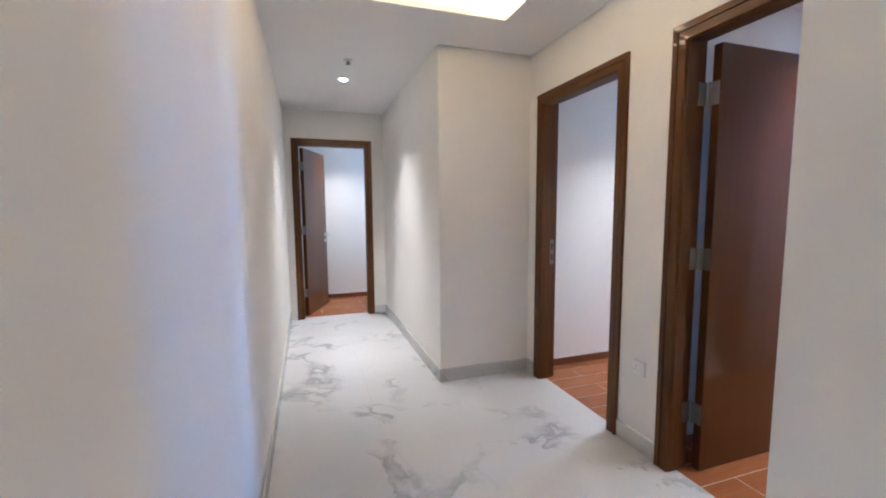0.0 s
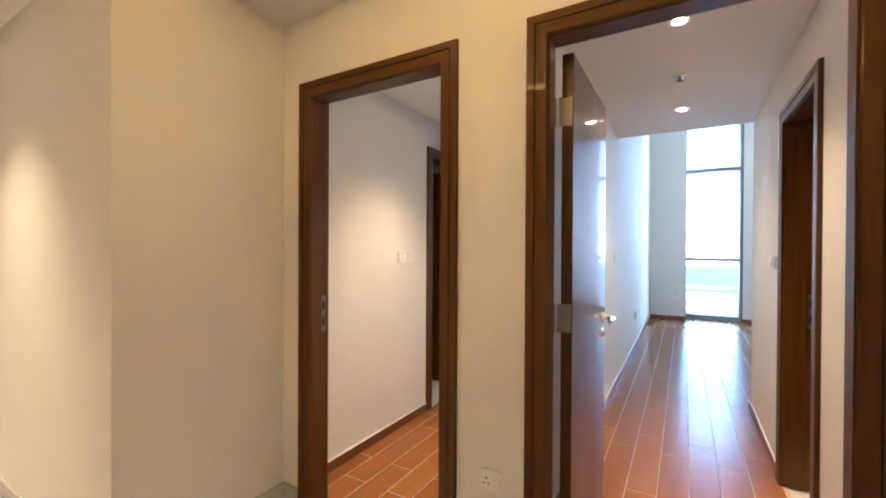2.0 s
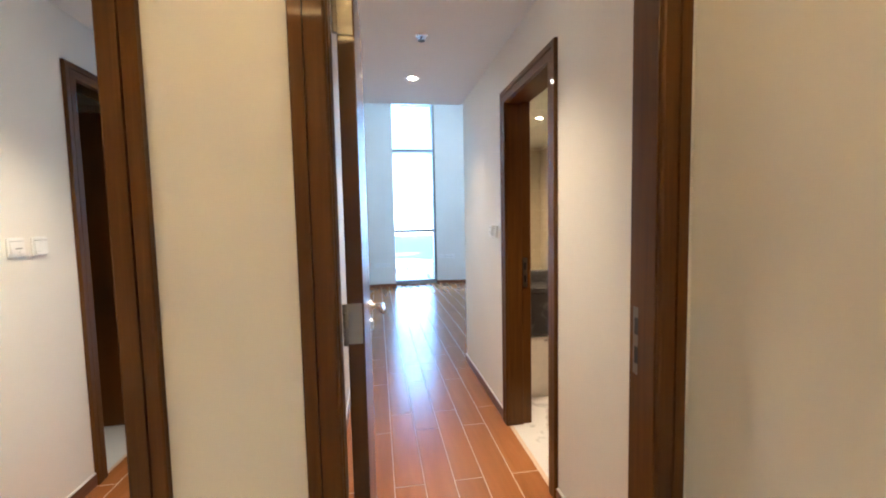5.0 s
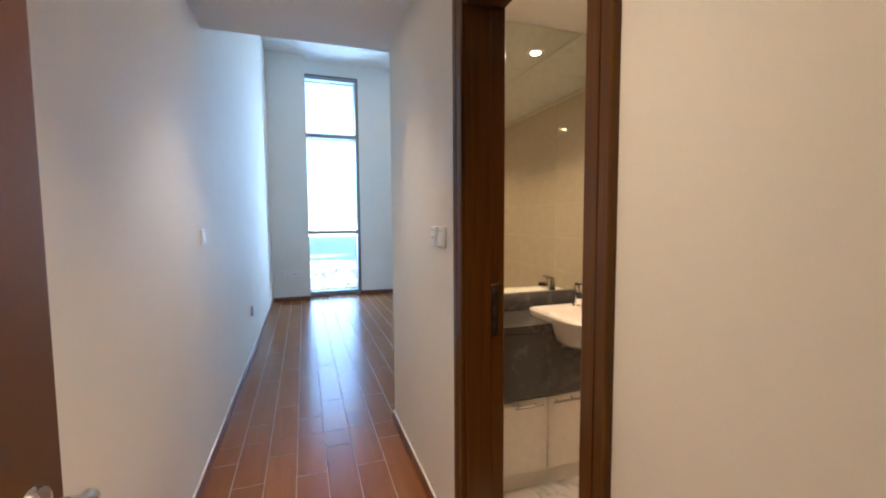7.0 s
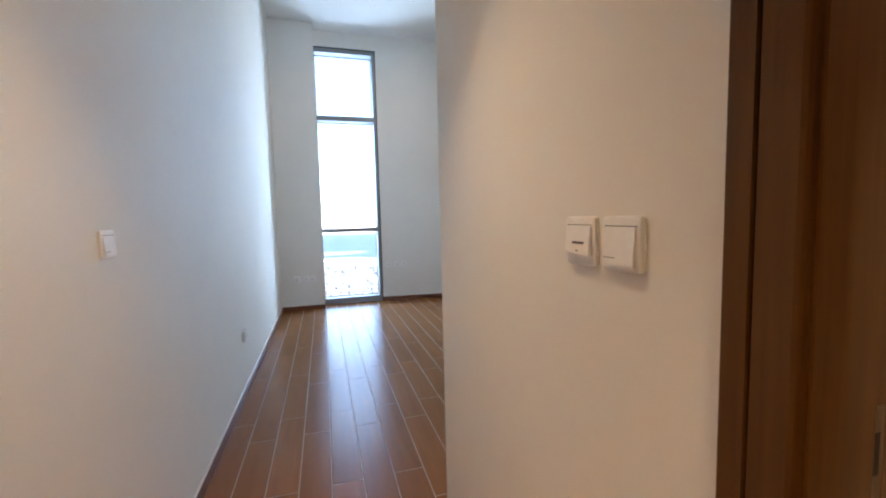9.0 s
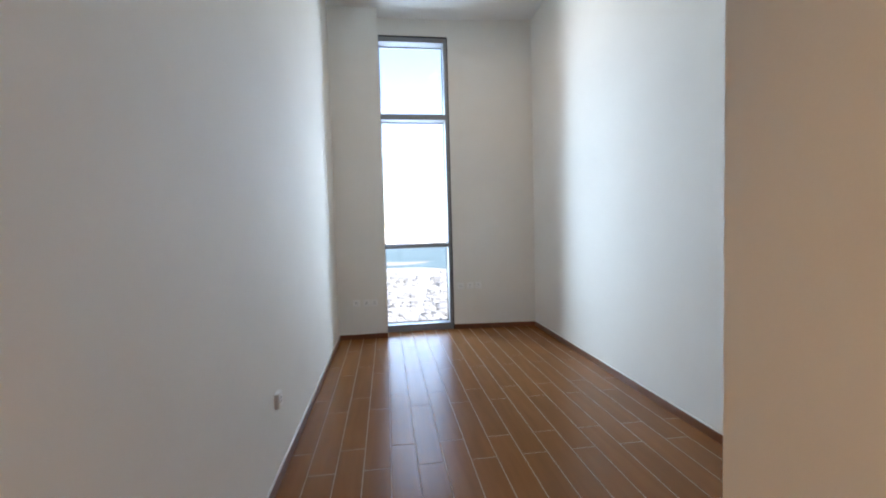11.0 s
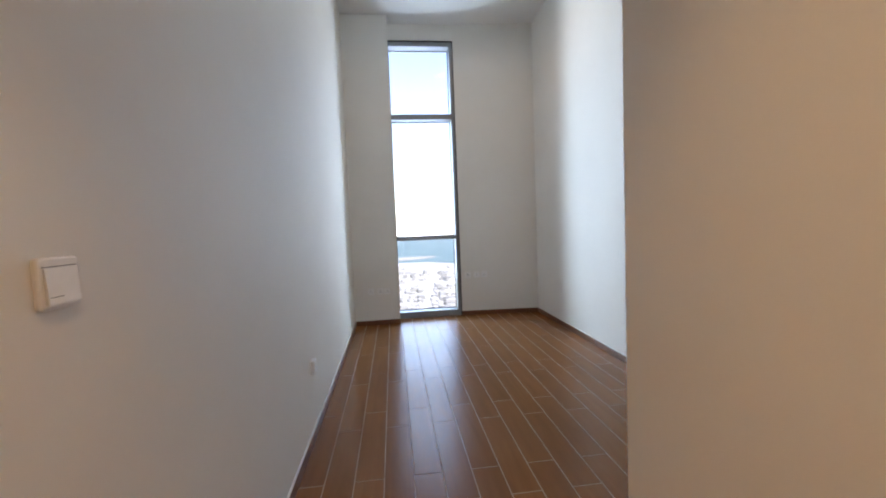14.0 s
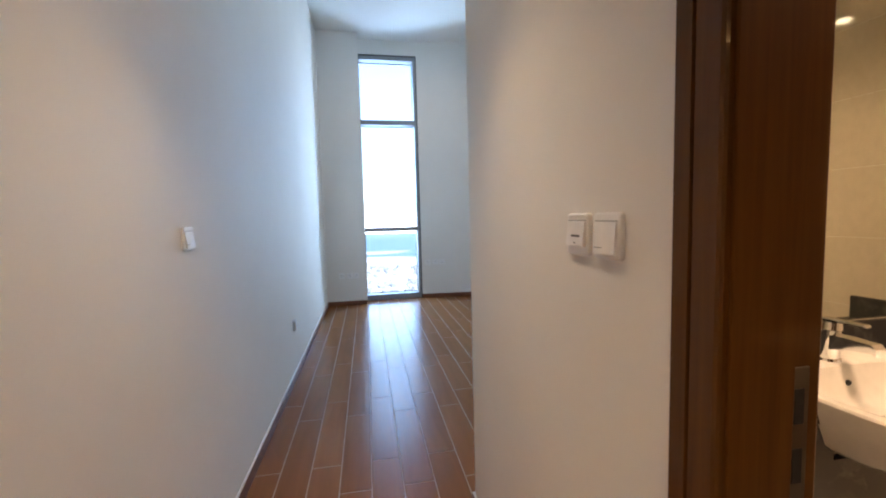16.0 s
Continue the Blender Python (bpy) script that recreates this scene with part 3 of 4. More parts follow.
# ---- windows ----
def window(name, y0, y1, label):
    """A full-height aluminium window of three panes, outside the wall's inner face."""
    w = thing(name, pose(X_FACADE, y0, 0), label, "window", kind="structure")
    wide = y1 - y0
    f = 0.05
    x0, x1 = 0.012, 0.215
    bm = boxed(x0, x1, 0.0, f, 0, WIN_TOP, bevel=0.002)
    part("frame_side", bm, M_ALU, w)
    part("frame_side", boxed(x0, x1, wide - f, wide, 0, WIN_TOP, bevel=0.002), M_ALU, w)
    part("frame_head", boxed(x0, x1, f, wide - f, WIN_TOP - 0.07, WIN_TOP, bevel=0.002), M_ALU, w)
    part("frame_sill", boxed(x0, x1, f, wide - f, 0, 0.085, bevel=0.002), M_ALU, w)
    part("transom", boxed(x0, x1, f, wide - f, 2.715, 2.785, bevel=0.002), M_ALU, w)
    part("transom", boxed(x0, x1, f, wide - f, 1.080, 1.130, bevel=0.002), M_ALU, w)
    for z0, z1 in ((0.085, 1.080), (1.130, 2.715), (2.785, WIN_TOP - 0.07)):
        p = part("pane", boxed(0.180, 0.192, f - 0.004, wide - f + 0.004, z0 - 0.004, z1 + 0.004), M_GLASS, w)
        bm = fresh()
        g = 0.008
        for b in ((f, f + g, z0, z1), (wide - f - g, wide - f, z0, z1), (f + g, wide - f - g, z0, z0 + g), (f + g, wide - f - g, z1 - g, z1)):
            block(bm, 0.170, 0.179, *b)
        part("gasket", bm, M_GASKET, p)
    bm = boxed(-0.001, x0, -0.002, 0.008, 0, WIN_TOP)
    block(bm, -0.001, x0, 0.008, wide, WIN_TOP - 0.012, WIN_TOP)
    part("shadow_gap", bm, M_GASKET, w, "black gap seal")
    return w


window("window_1", WIN_Y0, WIN_Y1 + 0.044, "tall narrow grey aluminium window of three panes")
window("window_2", W2[0], W2[1], "tall narrow grey aluminium window of three panes")



# ---- bathroom ----
MIRROR_X, BATH_S, BATH_W = 4.076, -1.000, 1.50
wall("wall_mirror", [(MIRROR_X + 0.004, X_END - 0.12, BATH_S - 0.1, Y_PASS_S - 0.14, 0, TOP)], "wall behind the bathroom mirror", M_CREAM)
bath_back = wall("wall_bath_back", [(BATH_W - 0.1, MIRROR_X + 0.004, BATH_S - 0.13, BATH_S - 0.0015, 0, TOP)], "cream glazed tile bathroom wall", M_BATH_GROUT)
bath_west = wall("wall_bath_west", [(BATH_W - 0.13, BATH_W - 0.0015, BATH_S - 0.13, Y_PASS_S - 0.14, 0, TOP)], "cream glazed tile bathroom wall", M_BATH_GROUT)
floor_bath = structure("floor_bathroom", boxed(BATH_W, MIRROR_X, BATH_S, Y_PASS_S - 0.025, -0.2, -0.0005), M_MARBLE, "pale marble bathroom floor", "floor")
structure("floor_second_bathroom", boxed(2.9, 4.82, Y_ALCOVE_N + 0.02, 4.4, -0.2, 0.0), M_MARBLE, "pale marble floor of the second bathroom", "floor")

mirror = thing("wall_mirror_glass", pose(MIRROR_X, BATH_S, 0.910), "large frameless wall mirror over the washbasin", "mirror")
part("mirror_sheet", boxed(-0.002, 0.003, 0.012, 1.40, 0, Z_BATH - 0.910 - 0.004), M_MIRROR, mirror)
part("edge_trim", boxed(-0.004, 0.003, 0.003, 0.0115, 0, Z_BATH - 0.910 - 0.004), M_ALU, mirror, "thin grey metal edge")

# counter: back strip, both sides of the basin, apron and splashbacks
CT, CX = 0.818, 3.77
BY0, BY1 = -0.605, -0.035
counter = thing("vanity_counter", pose(0, 0, 0), "dark veined stone vanity counter along the wall", "counter")
bm = boxed(CX - 0.004, MIRROR_X, BY1 - 0.01, Y_PASS_S - 0.142, CT - 0.035, CT, bevel=0.002)
block(bm, CX - 0.004, MIRROR_X, BATH_S, BY0 + 0.01, CT - 0.035, CT, 0.002)
block(bm, 3.99, MIRROR_X, BY0 + 0.01, BY1 - 0.01, CT - 0.035, CT)
part("worktop", bm, M_BLACK_STONE, counter)
bm = boxed(CX, CX + 0.02, BATH_S, Y_PASS_S - 0.142, 0.472, 0.690)
block(bm, CX, CX + 0.02, BATH_S, BY0 + 0.07, 0.690, CT - 0.036)
block(bm, CX, CX + 0.02, BY1 - 0.04, Y_PASS_S - 0.142, 0.690, CT - 0.036)
part("apron", bm, M_BLACK_STONE, counter)
part("splashback", boxed(MIRROR_X - 0.02, MIRROR_X - 0.003, BATH_S + 0.02, Y_PASS_S - 0.142, CT, 0.909, bevel=0.0015), M_BLACK_STONE, counter)
part("side_splash", boxed(CX + 0.008, MIRROR_X - 0.003, BATH_S, BATH_S + 0.02, CT, 0.909, bevel=0.0015), M_BLACK_STONE, counter)


def loop(bm, z, x0, x1, y0, y1, power, ease=1.0, n=64):
    cx, cy, hx, hy = (x0 + x1) / 2, (y0 + y1) / 2, (x1 - x0) / 2, (y1 - y0) / 2
    vs = []
    for k in range(n):
        a = 2 * math.pi * k / n
        c, s = math.cos(a), math.sin(a)
        p = power if c > 0 else 2 + (power - 2) * ease
        vs.append(bm.verts.new((cx + hx * math.copysign(abs(c) ** (2 / p), c), cy + hy * math.copysign(abs(s) ** (2 / p), s), z)))
    return vs


def loft(loops_of):
    bm = fresh()
    ls = [loop(bm, *l) for l in loops_of]
    for a, b in zip(ls, ls[1:]):
        n = len(a)
        for k in range(n):
            bm.faces.new((a[k], a[(k + 1) % n], b[(k + 1) % n], b[k]))
    bm.faces.new(ls[0])
    bm.faces.new(ls[-1])
    return bm


basin = thing("washbasin", pose(0, 0.026, -0.011), "white ceramic semi-recessed washbasin in the counter", "washbasin")
part("bowl", loft([
    (0.708, 3.70, 3.93, -0.46, -0.16, 3.0), (0.716, 3.65, 3.97, -0.515, -0.11, 3.4), (0.742, 3.605, 3.99, -0.556, -0.075, 4.0), (0.790, 3.580, 4.0, -0.571, -0.055, 6.0, 0.45),
    (0.828, 3.570, 4.003, -0.567, -0.042, 9.0, 0.36), (0.853, 3.566, 4.004, -0.570, -0.040, 10.0, 0.34), (0.858, 3.571, 4.0, -0.565, -0.045, 10.0, 0.34),
    (0.858, 3.596, 3.912, -0.545, -0.066, 5.5, 0.45), (0.855, 3.604, 3.908, -0.538, -0.074, 5.0, 0.45), (0.842, 3.622, 3.904, -0.522, -0.092, 4.6, 0.5),
    (0.812, 3.650, 3.898, -0.496, -0.122, 4.2, 0.5), (0.782, 3.686, 3.886, -0.460, -0.160, 3.8, 0.5), (0.760, 3.730, 3.862, -0.410, -0.215, 3.2, 0.6), (0.754, 3.77, 3.83, -0.36, -0.27, 2.4)]), M_CERAMIC, basin, "", True)
bm = tube(fresh(), (3.800, -0.32, 0.7545), (3.800, -0.32, 0.758), 0.022, 0.020, 20)
part("drain", bm, M_POLISHED, basin, "chrome drain", True)
bm = tube(fresh(), (3.9005, -0.32, 0.812), (3.894, -0.32, 0.811), 0.008, 0.008, 16)
part("overflow", bm, M_DARK, basin, "dark overflow hole")

tap = thing("basin_tap", pose(3.952, -0.30, 0.847), "polished chrome single-lever basin mixer", "tap")
bm = tube(fresh(), (0, 0, 0), (0, 0, 0.006), 0.029, 0.028, 24)
tube(bm, (0, 0, 0.006), (-0.006, 0, 0.088), 0.0245, 0.023, 24)
part("body", bm, M_POLISHED, tap, "", True)
bm = fresh()
rings = []
for x, z, hw, hz in ((0.0, 0.052, 0.021, 0.022), (-0.05, 0.060, 0.020, 0.016), (-0.108, 0.062, 0.018, 0.011), (-0.118, 0.054, 0.016, 0.009)):
    rings.append([bm.verts.new((x, sy * hw, z + sz * hz)) for sy, sz in ((-1, -1), (1, -1), (1, 1), (-1, 1))])
for a, b in zip(rings, rings[1:]):
    for k in range(4):
        bm.faces.new((a[k], a[(k + 1) % 4], b[(k + 1) % 4], b[k]))
bm.faces.new(rings[0])
bm.faces.new(rings[-1])
part("spout", bm, M_POLISHED, tap)
bm = tube(fresh(), (-0.006, 0, 0.089), (-0.007, 0, 0.110), 0.0245, 0.022, 24)
part("cap", bm, M_POLISHED, tap, "", True)
part("lever", block(fresh(), -0.090, 0.016, -0.013, 0.013, 0.110, 0.119, 0.004), M_POLISHED, tap)

EDGES = [BATH_S + 0.002, -0.892, -0.599, -0.300, -0.013, 0.282]
for k, (a, b) in enumerate(zip(EDGES[1:], EDGES[2:])):
    cab = thing("vanity_cabinet", pose(CX + 0.014, a, 0.10), "glossy cream vanity cabinet with a bar handle", "cabinet", "cabinets under the counter")
    w = b - a
    part("carcass", boxed(0.02, 0.28, 0.001, w - 0.001, 0, 0.362), M_LACQUER, cab)
    fd = part("cabinet_door", boxed(0, 0.0185, 0.0015, w - 0.0015, 0.002, 0.360, bevel=0.0015), M_LACQUER, cab)
    y0 = w - 0.158 if k % 2 == 0 else 0.042
    bm = tube(fresh(), (-0.028, y0, 0.338), (-0.028, y0 + 0.145, 0.338), 0.0055, None, 12)
    for yy in (y0 + 0.03, y0 + 0.12):
        tube(bm, (-0.028, yy, 0.338), (0, yy, 0.338), 0.0045, None, 10)
    part("bar_handle", bm, M_HINGE, fd, "brushed nickel bar handle", True)
filler = thing("cabinet_filler", pose(CX + 0.014, BATH_S + 0.002, 0.10), "cream filler panel beside the cabinets", "panel")
part("panel", boxed(0, 0.28, 0, -0.892 - BATH_S - 0.003, 0, 0.362, bevel=0.001), M_LACQUER, filler)
plinth = thing("cabinet_plinth", pose(CX + 0.05, BATH_S, 0), "recessed cream plinth below the cabinets", "plinth")
part("board", boxed(0, 0.25, 0, 1.28, 0, 0.10), M_LACQUER, plinth)


# ---- switches and sockets ----
def wedge(x0, x1, z0, z1, top, bottom):
    """A rocker or cover that stands out further at its lower edge."""
    bm = boxed(x0, x1, 0.0085, 1.0, z0, z1)
    for v in bm.verts:
        if v.co.y > 0.5:
            v.co.y = top if v.co.z > (z0 + z1) / 2 else bottom
    bmesh.ops.bevel(bm, geom=list(bm.edges), offset=0.0012, segments=2, affect="EDGES")
    return bm


def wall_plate(name, m, kind, label, group=""):
    """An 86 mm plate. Local x along the wall, y into the room, z up; the origin at its centre on the wall."""
    w = thing(name, m, label, "socket" if kind in ("socket", "switched") else "switch", group)
    h = 0.0415
    bm = loft([(0, -h, h, -h, h, 11), (0.0055, -h, h, -h, h, 11), (0.008, 0.0012 - h, h - 0.0012, 0.0012 - h, h - 0.0012, 11), (0.009, 0.004 - h, h - 0.004, 0.004 - h, h - 0.004, 11)])
    bmesh.ops.rotate(bm, verts=bm.verts, cent=(0, 0, 0), matrix=Matrix.Rotation(radians(-90), 3, "X"))
    bmesh.ops.recalc_face_normals(bm, faces=bm.faces)
    part("plate", bm, M_WHITE_PLASTIC, w)
    if kind == "socket":
        part("face", boxed(-0.036, 0.036, 0.009, 0.0105, -0.036, 0.036, bevel=0.0007), M_WHITE_PLASTIC, w)
        for x0, x1, z0, z1 in ((-0.004, 0.004, 0.006, 0.016), (-0.015, -0.007, -0.013, -0.008), (0.007, 0.015, -0.013, -0.008)):
            part("pin_hole", boxed(x0, x1, 0.0100, 0.0109, z0, z1), M_DARK, w)
    elif kind == "switched":
        part("face", boxed(-0.036, 0.036, 0.009, 0.0102, -0.036, 0.036, bevel=0.0006), M_WHITE_PLASTIC, w)
        for x0, x1, z0, z1 in ((0.012, 0.018, 0.006, 0.014), (0.021, 0.028, -0.012, -0.008), (0.002, 0.009, -0.012, -0.008)):
            part("pin_hole", boxed(x0, x1, 0.0098, 0.0106, z0, z1), M_DARK, w)
        part("rocker", boxed(-0.030, -0.010, 0.0102, 0.013, -0.022, 0.022, bevel=0.0012), M_WHITE_PLASTIC, w)
    elif kind == "thermostat":
        part("cover", wedge(-0.034, 0.034, -0.023, 0.026, 0.011, 0.0165), M_WHITE_PLASTIC, w)
        part("slot", boxed(-0.019, 0.013, 0.0130, 0.0148, -0.005, -0.001), M_GREY_MARK, w, "dark display slot")
        part("lamp_dot", boxed(-0.005, 0.002, 0.0150, 0.0162, -0.0175, -0.0155), M_GREY_MARK, w)
        part("seam", boxed(-0.034, 0.034, 0.0086, 0.0094, 0.0265, 0.0278), M_GREY_MARK, w)
    else:
        part("rocker", wedge(-0.033, 0.033, -0.033, 0.025, 0.0105, 0.0155), M_WHITE_PLASTIC, w)
        part("mark", boxed(0.004, 0.030, 0.0138, 0.0150, -0.0215, -0.0205), M_GREY_MARK, w, "thin printed line")
        part("seam", boxed(-0.034, 0.034, 0.0086, 0.0094, 0.0258, 0.0272), M_GREY_MARK, w)
    return w


NORTH_FACING, SOUTH_FACING, WEST_FACING = 0, 180, 90
wall_plate("light_switch", pose(4.594, Y_PASS_N, 1.222, 0, 0, SOUTH_FACING), "switch", "white rocker light switch on the bedroom wall")
wall_plate("wall_socket", pose(6.45, Y_PASS_N, 0.437, 0, 0, SOUTH_FACING) @ Matrix.Diagonal((1, 2.2, 1, 1)), "socket", "white wall socket low on the bedroom wall")
wall_plate("light_switch", pose(3.7000, Y_PASS_S, 1.232, 0, 0, NORTH_FACING), "switch", "white rocker light switch beside the bathroom door", "plates by the bathroom door")
wall_plate("room_thermostat", pose(3.8000, Y_PASS_S, 1.232, 0, 0, NORTH_FACING), "thermostat", "white room control plate beside the light switch", "plates by the bathroom door")
wall_plate("room_thermostat", pose(2.955, Y_ALCOVE_N, 1.24, 0, 0, SOUTH_FACING), "thermostat", "white room control plate in the second bedroom", "plates in the second bedroom")
wall_plate("light_switch", pose(3.075, Y_ALCOVE_N, 1.24, 0, 0, SOUTH_FACING), "switch", "white rocker light switch in the second bedroom", "plates in the second bedroom")
wall_plate("wall_socket", pose(X_DOORS, 1.632, 0.453, 0, 0, WEST_FACING), "switched", "white switched three-pin wall socket between the doors")
for y in (1.36, 1.235, 1.145):
    wall_plate("wall_socket", pose(X_COLUMN, y, 0.44, 0, 0, WEST_FACING), "socket", "white wall socket beside the window", "sockets on the column")
for y in (0.03, -0.095, -0.2):
    wall_plate("wall_socket", pose(X_FACADE - 0.093 * (WIN_Y0 - y) - 0.001, y, 0.565, 0, 0, WEST_FACING), "socket", "white wall socket on the window wall", "sockets right of the window")
wall_plate("light_switch", pose(X_PIER, 4.45, 1.23, 0, 0, WEST_FACING), "switch", "white rocker light switch in the corridor")


# ---- ceiling fittings ----
def downlight(x, y, z, label="small round white recessed downlight, lit"):
    d = thing("downlight", pose(x, y, z), label, "downlight", "recessed downlights")
    bm = fresh()
    prof = [(0.025, -0.001), (0.042, -0.006), (0.052, -0.005), (0.054, 0.0)]
    n = 28
    rs = [[bm.verts.new((r * math.cos(2 * math.pi * k / n), r * math.sin(2 * math.pi * k / n), h)) for k in range(n)] for r, h in prof]
    for a, b in zip(rs, rs[1:]):
        for k in range(n):
            bm.faces.new((a[k], a[(k + 1) % n], b[(k + 1) % n], b[k]))
    part("trim_ring", bm, M_WHITE_PLASTIC, d, "", True)
    part("lens", tube(fresh(), (0, 0, -0.004), (0, 0, 0.0), 0.026, 0.026, 24), M_LENS, d, "glowing lens")
    return d


for x, y in ((0.640, 3.79), (0.637, -0.9)):
    downlight(x, y, Z_HALL)
for x, y in ((2.722, 1.046), (4.118, 1.042), (2.752, 2.228)):
    downlight(x, y, Z_PASS)
for x, y in ((3.765, -0.295), (3.187, -0.295), (2.055, -0.295)):
    downlight(x, y, Z_BATH)


downlight(0.75, 5.65, 2.4)
downlight(7.97, 0.05, Z_ROOM)


def sprinkler(x, y, z):
    s = thing("fire_sprinkler", pose(x, y, z), "small dark metal fire sprinkler in the ceiling", "sprinkler", "fire sprinklers")
    part("escutcheon", tube(fresh(), (0, 0, 0), (0, 0, -0.007), 0.038, 0.030, 24), M_CHROME, s, "nickel cover ring", True)
    bm = tube(fresh(), (0, 0, -0.007), (0, 0, -0.012), 0.009)
    tube(bm, (0.008, 0, -0.011), (0.005, 0, -0.027), 0.0025, None, 8)
    tube(bm, (-0.008, 0, -0.011), (-0.005, 0, -0.027), 0.0025, None, 8)
    part("frame_arms", bm, M_GREY_MARK, s)
    part("bulb", tube(fresh(), (0, 0, -0.012), (0, 0, -0.026), 0.0025, None, 8), M_GREY_MARK, s)
    bm = tube(fresh(), (0, 0, -0.027), (0, 0, -0.030), 0.020, 0.020, 16)
    part("deflector", bm, M_GREY_MARK, s, "dark deflector plate")
    return s


sprinkler(0.636, 3.29, Z_HALL)
sprinkler(3.42, 1.05, Z_PASS)
for x0, x1, y0, y1 in ((0.35, 1.5, 2.40, 2.415), (0.35, 1.5, 0.715, 0.73), (1.57, 1.585, 0.85, 2.3), (0.265, 0.28, 0.85, 2.3)):
    led = thing("cove_led_strip", pose(x0, y0, Z_HALL + 0.046), "glowing warm LED strip hidden in the ceiling recess", "LED strip", "cove strips")
    part("strip", boxed(0, x1 - x0, 0, y1 - y0, 0, 0.008), M_LED, led)

# ---- the view outside: coast far below ----
GROUND_Z = -170.0


def city_ground():
    m, nt, p = nodes_of("dry_city_ground")
    mp = mapped(nt, (0.01, 0.01, 0.01))
    n = add(nt, "ShaderNodeTexNoise", Scale=1.6, Detail=8.0, Roughness=0.65)
    nt.links.new(mp.outputs[0], n.inputs["Vector"])
    r = ramp(nt, n.outputs[0], [(0.3, (0.19, 0.20, 0.20)), (0.5, (0.27, 0.272, 0.265)), (0.7, (0.34, 0.338, 0.328))])
    nt.links.new(r.outputs[0], p.inputs["Base Color"])
    p.inputs["Roughness"].default_value = 0.9
    return m


def sea_water():
    m, nt, p = nodes_of("sea_water")
    mp = mapped(nt, (0.004, 0.004, 0.004))
    n = add(nt, "ShaderNodeTexNoise", Scale=1.2, Detail=5.0)
    nt.links.new(mp.outputs[0], n.inputs["Vector"])
    r = ramp(nt, n.outputs[0], [(0.35, (0.066, 0.112, 0.121)), (0.65, (0.080, 0.131, 0.140))])
    nt.links.new(r.outputs[0], p.inputs["Base Color"])
    p.inputs["Roughness"].default_value = 0.6
    p.inputs["Specular IOR Level"].default_value = 0.08
    return m


M_CITY, M_SEA = city_ground(), sea_water()
M_SAND = plain("pale_sand", (0.22, 0.21, 0.19), 0.9, 0, 0.05, 0.02)
bm = boxed(-4900, 4900, -4900, 4900, GROUND_Z - 5, GROUND_Z)
structure("ground", bm, M_CITY, "pale dry city ground far below", "ground")
bm = fresh()
shore = []
rng = random.Random(5)
for k in range(41):
    y = -3000 + k * 150
    shore.append((1720 + 120 * math.sin(k * 0.7) + rng.uniform(-60, 60) + 0.05 * y, y))
va = [bm.verts.new((x, y, GROUND_Z + 0.6)) for x, y in shore]
vb = [bm.verts.new((4880, y, GROUND_Z + 0.6)) for x, y in shore]
for k in range(40):
    bm.faces.new((va[k], va[k + 1], vb[k + 1], vb[k]))
structure("water", bm, M_SEA, "pale blue sea beyond the shore", "water")
bm = fresh()
sand_pts = [bm.verts.new((2120 + 110 * math.cos(a) + 40 * math.sin(3 * a), 110 + 330 * math.sin(a), GROUND_Z + 1.4)) for a in [2 * math.pi * k / 40 for k in range(40)]]
bm.faces.new(sand_pts)
structure("sandbank", bm, M_SAND, "pale sandbank in the sea", "ground")


# curved upright sheet whose pale glow is painted in for haze over the sea
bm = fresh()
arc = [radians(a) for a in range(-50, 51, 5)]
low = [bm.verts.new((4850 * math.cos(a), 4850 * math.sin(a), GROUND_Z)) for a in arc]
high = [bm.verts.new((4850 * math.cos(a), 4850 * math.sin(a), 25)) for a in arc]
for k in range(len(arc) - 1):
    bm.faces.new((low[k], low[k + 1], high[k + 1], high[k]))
structure("backdrop", bm, glowing("painted_haze", (0.80, 0.88, 1.0), 0.16), "glowing sheet painted as pale haze along the sea horizon", "backdrop")


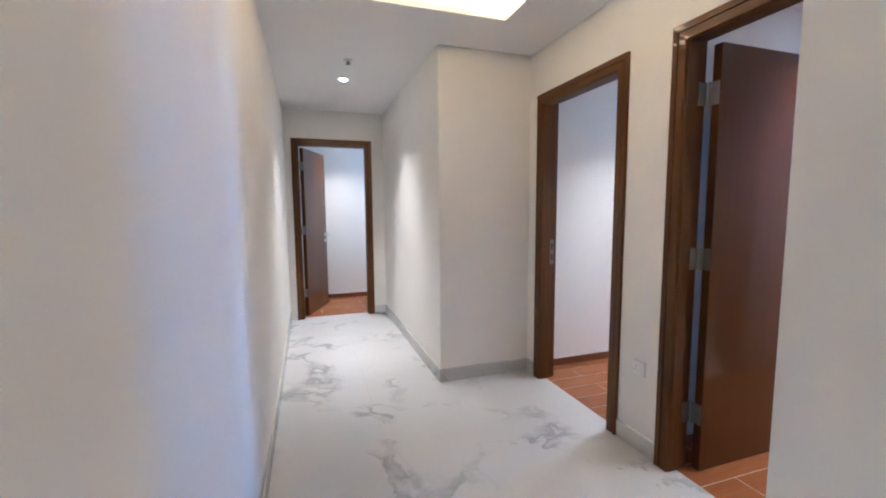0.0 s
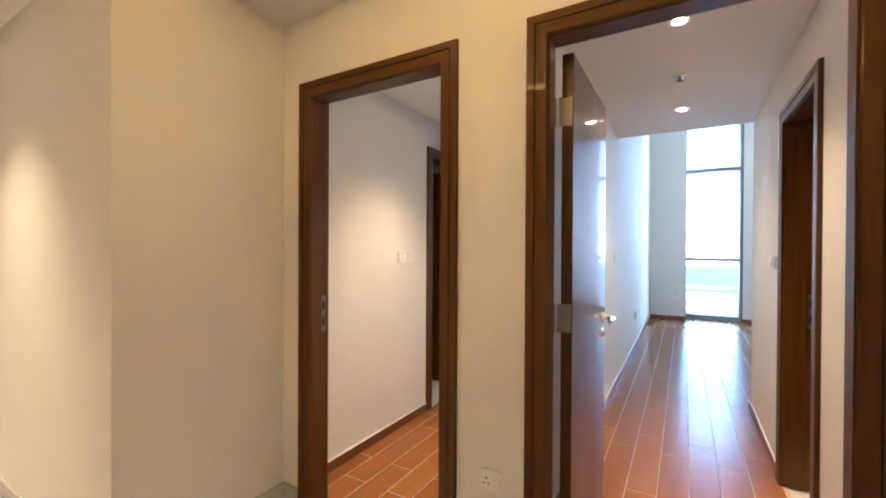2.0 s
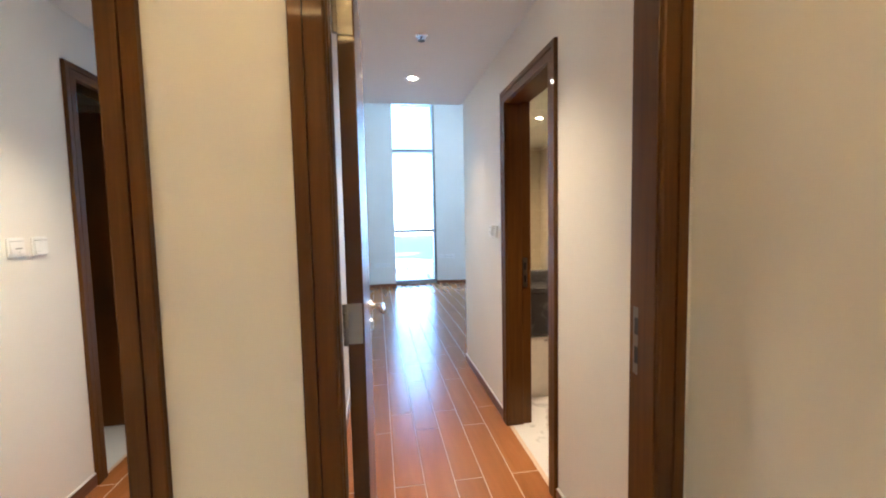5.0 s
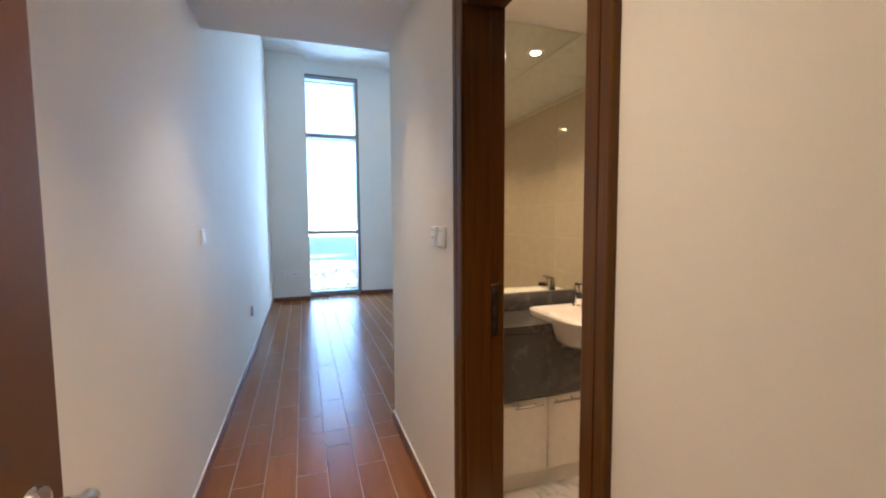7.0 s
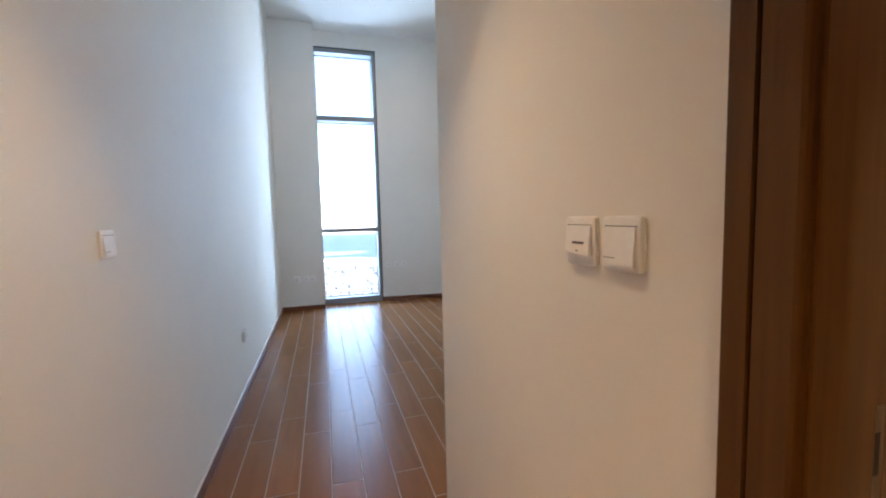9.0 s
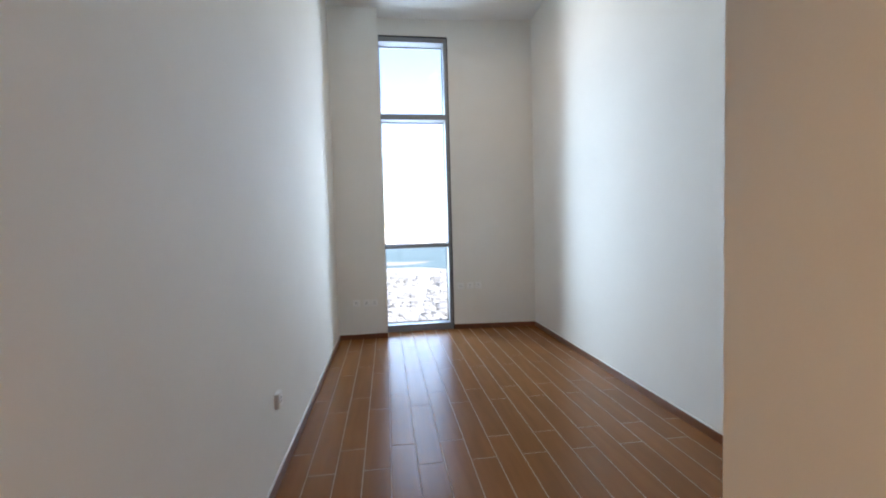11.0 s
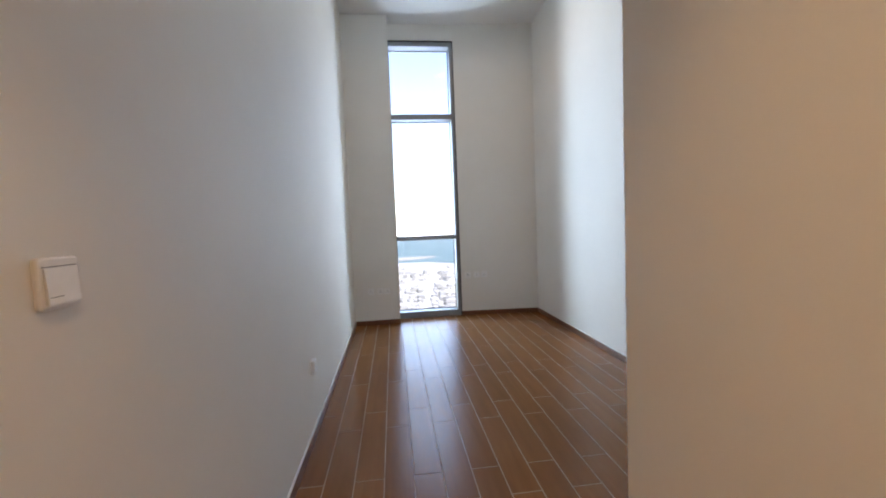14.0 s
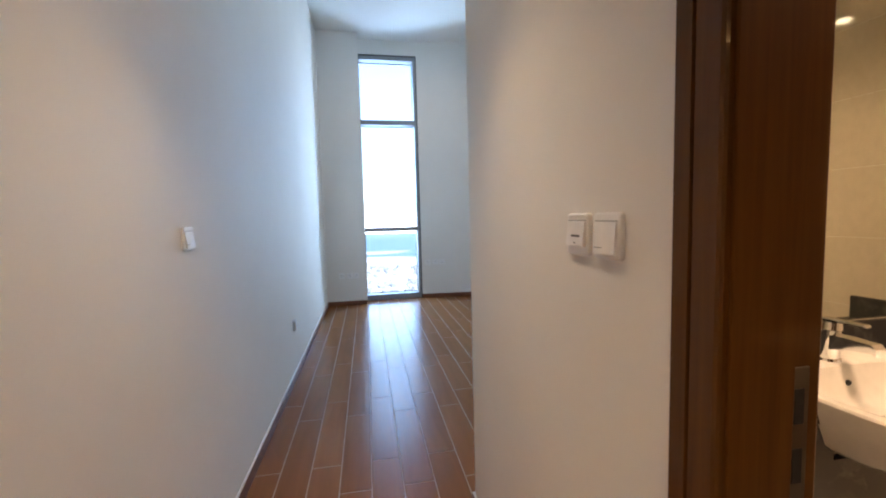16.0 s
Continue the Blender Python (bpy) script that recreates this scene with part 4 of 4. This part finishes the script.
def city_blocks():
    """Low pale houses on crooked streets, joined into one mesh."""
    rng = random.Random(11)
    verts, faces = [], []
    for _ in range(5200):
        x = rng.uniform(430, 1640)
        y = rng.uniform(-0.45, 0.45) * x
        street = math.sin(x * 0.021 + 0.6 * math.sin(y * 0.01)) > 0.93 or math.sin(y * 0.03 + x * 0.004) > 0.95
        if street or noise.noise((x * 0.004, y * 0.004, 0)) < -0.28:
            continue
        w, d, h = rng.uniform(7, 17), rng.uniform(7, 17), rng.choice((4, 5, 7, 8, 11))
        if rng.random() < 0.01:
            h, w = rng.uniform(14, 20), rng.uniform(14, 20)
        a = 0.25 + 0.12 * math.sin(x * 0.003) + (math.pi / 2 if rng.random() < 0.5 else 0)
        c, s = math.cos(a), math.sin(a)
        b = len(verts)
        for z in (GROUND_Z, GROUND_Z + h):
            for sx, sy in ((-1, -1), (1, -1), (1, 1), (-1, 1)):
                verts.append((x + (c * sx * w - s * sy * d) / 2, y + (s * sx * w + c * sy * d) / 2, z))
        faces += [(b, b + 1, b + 5, b + 4), (b + 1, b + 2, b + 6, b + 5), (b + 2, b + 3, b + 7, b + 6), (b + 3, b, b + 4, b + 7), (b + 4, b + 5, b + 6, b + 7)]
    me = bpy.data.meshes.new("city_houses")
    me.from_pydata(verts, [], faces)
    m, nt, p = nodes_of("house_walls")
    g = nt.nodes.new("ShaderNodeNewGeometry")
    r = ramp(nt, g.outputs["Random Per Island"], [(0.0, (0.15, 0.15, 0.147)), (0.5, (0.25, 0.247, 0.24)), (1.0, (0.36, 0.355, 0.345))])
    nt.links.new(r.outputs[0], p.inputs["Base Color"])
    p.inputs["Roughness"].default_value = 0.85
    me.materials.append(m)
    return tagged(new("city_houses", me), "pale low city houses far below", "houses", kind="stuff")


city_blocks()

# ---- floor and wall pieces ----
PIECES = {}


def piece(name, x0, x1, y0, y1, z0, z1, parent, material, bevel, flat=True):
    """One tile or plank: a bevelled slab; alike sizes share a mesh."""
    key = (name, material.name, round(x1 - x0, 3), round(y1 - y0, 3), round(z1 - z0, 3))
    if key not in PIECES:
        hx, hy, hz = (x1 - x0) / 2, (y1 - y0) / 2, (z1 - z0) / 2
        bm = boxed(-hx, hx, -hy, hy, -hz, hz)
        bmesh.ops.bevel(bm, geom=[e for e in bm.edges], offset=bevel, segments=1, affect="EDGES")
        PIECES[key] = to_mesh(name, bm, material)
    ob = new(name, PIECES[key])
    ob.parent = parent
    ob.location = ((x0 + x1) / 2, (y0 + y1) / 2, (z0 + z1) / 2)
    return ob


PLANK_W, PLANK_L, JOINT = 0.151, 0.766, 0.0044


def planks(parent, x0, x1, y0, y1, y_ref, phase):
    """Planks along x in rows of PLANK_W; every other row shifts by under a third of a length."""
    k = math.floor((y0 - y_ref) / PLANK_W)
    while y_ref + k * PLANK_W < y1 - 0.004:
        ya, yb = max(y0, y_ref + k * PLANK_W + JOINT / 2), min(y1, y_ref + (k + 1) * PLANK_W - JOINT / 2)
        start = phase + (0.23 if k % 2 else 0.0)
        j = math.floor((x0 - start) / PLANK_L)
        while start + j * PLANK_L < x1 - 0.004:
            xa, xb = max(x0, start + j * PLANK_L + JOINT / 2), min(x1, start + (j + 1) * PLANK_L - JOINT / 2)
            if xb - xa > 0.01 and yb - ya > 0.01:
                piece("plank", xa, xb, ya, yb, -0.012, 0.0, parent, M_PLANK, 0.0007)
            j += 1
        k += 1


planks(floor_wood, xd0 + 0.052, X_END, Y_PASS_S, Y_PASS_N, 0.986, 2.752)
planks(floor_wood, X_END + 0.0028, X_FACADE, Y_ROOM_S, Y_PASS_N, 0.986, 6.45)
planks(floor_wood2, xd0 + 0.052, 4.95, Y_PASS_N + 0.125, Y_ALCOVE_N, 2.24, 3.055)
planks(floor_wood2, 4.9528, X_FACADE, Y_PASS_N + 0.125, 4.55, 2.24, 6.30)
planks(floor_far, -0.3, 1.8, Y_FAR + 0.062, 6.15, 5.1, 0.2)

MT_X, MT_Y = 0.60, 1.20
for i in range(4):
    for j in range(8):
        xa, xb = max(X_WEST, X_WEST + i * MT_X), min(xd0 + 0.050, X_WEST + (i + 1) * MT_X)
        ya, yb = max(-2.6, -2.85 + j * MT_Y), min(Y_FAR + 0.060, -2.85 + (j + 1) * MT_Y)
        if xb - xa > 0.02 and yb - ya > 0.02:
            piece("marble_tile", xa + 0.0001, xb - 0.0001, ya + 0.0001, yb - 0.0001, -0.012, 0.0, floor_hall, M_MARBLE, 0.0001)
for j in range(8):
    z0, z1 = max(0.0, 0.297 + 0.2835 * (j - 1)), min(Z_BATH + 0.01, 0.297 + 0.2835 * j)
    for i in range(6):
        x0, x1 = max(BATH_W, 1.158 + 0.6 * i), min(MIRROR_X, 1.758 + 0.6 * i)
        if x1 - x0 > 0.02 and z1 - z0 > 0.02:
            piece("wall_tile", x0 + 0.001, x1 - 0.001, BATH_S - 0.008, BATH_S, z0 + 0.001, z1 - 0.001, bath_back, M_CREAM, 0.0006)
    for i in range(3):
        y0, y1 = max(BATH_S, -1.04 + 0.6 * i), min(Y_PASS_S - 0.141, -0.44 + 0.6 * i)
        if y1 - y0 > 0.02 and z1 - z0 > 0.02:
            piece("wall_tile", BATH_W - 0.008, BATH_W, y0 + 0.001, y1 - 0.001, z0 + 0.001, z1 - 0.001, bath_west, M_CREAM, 0.0006)
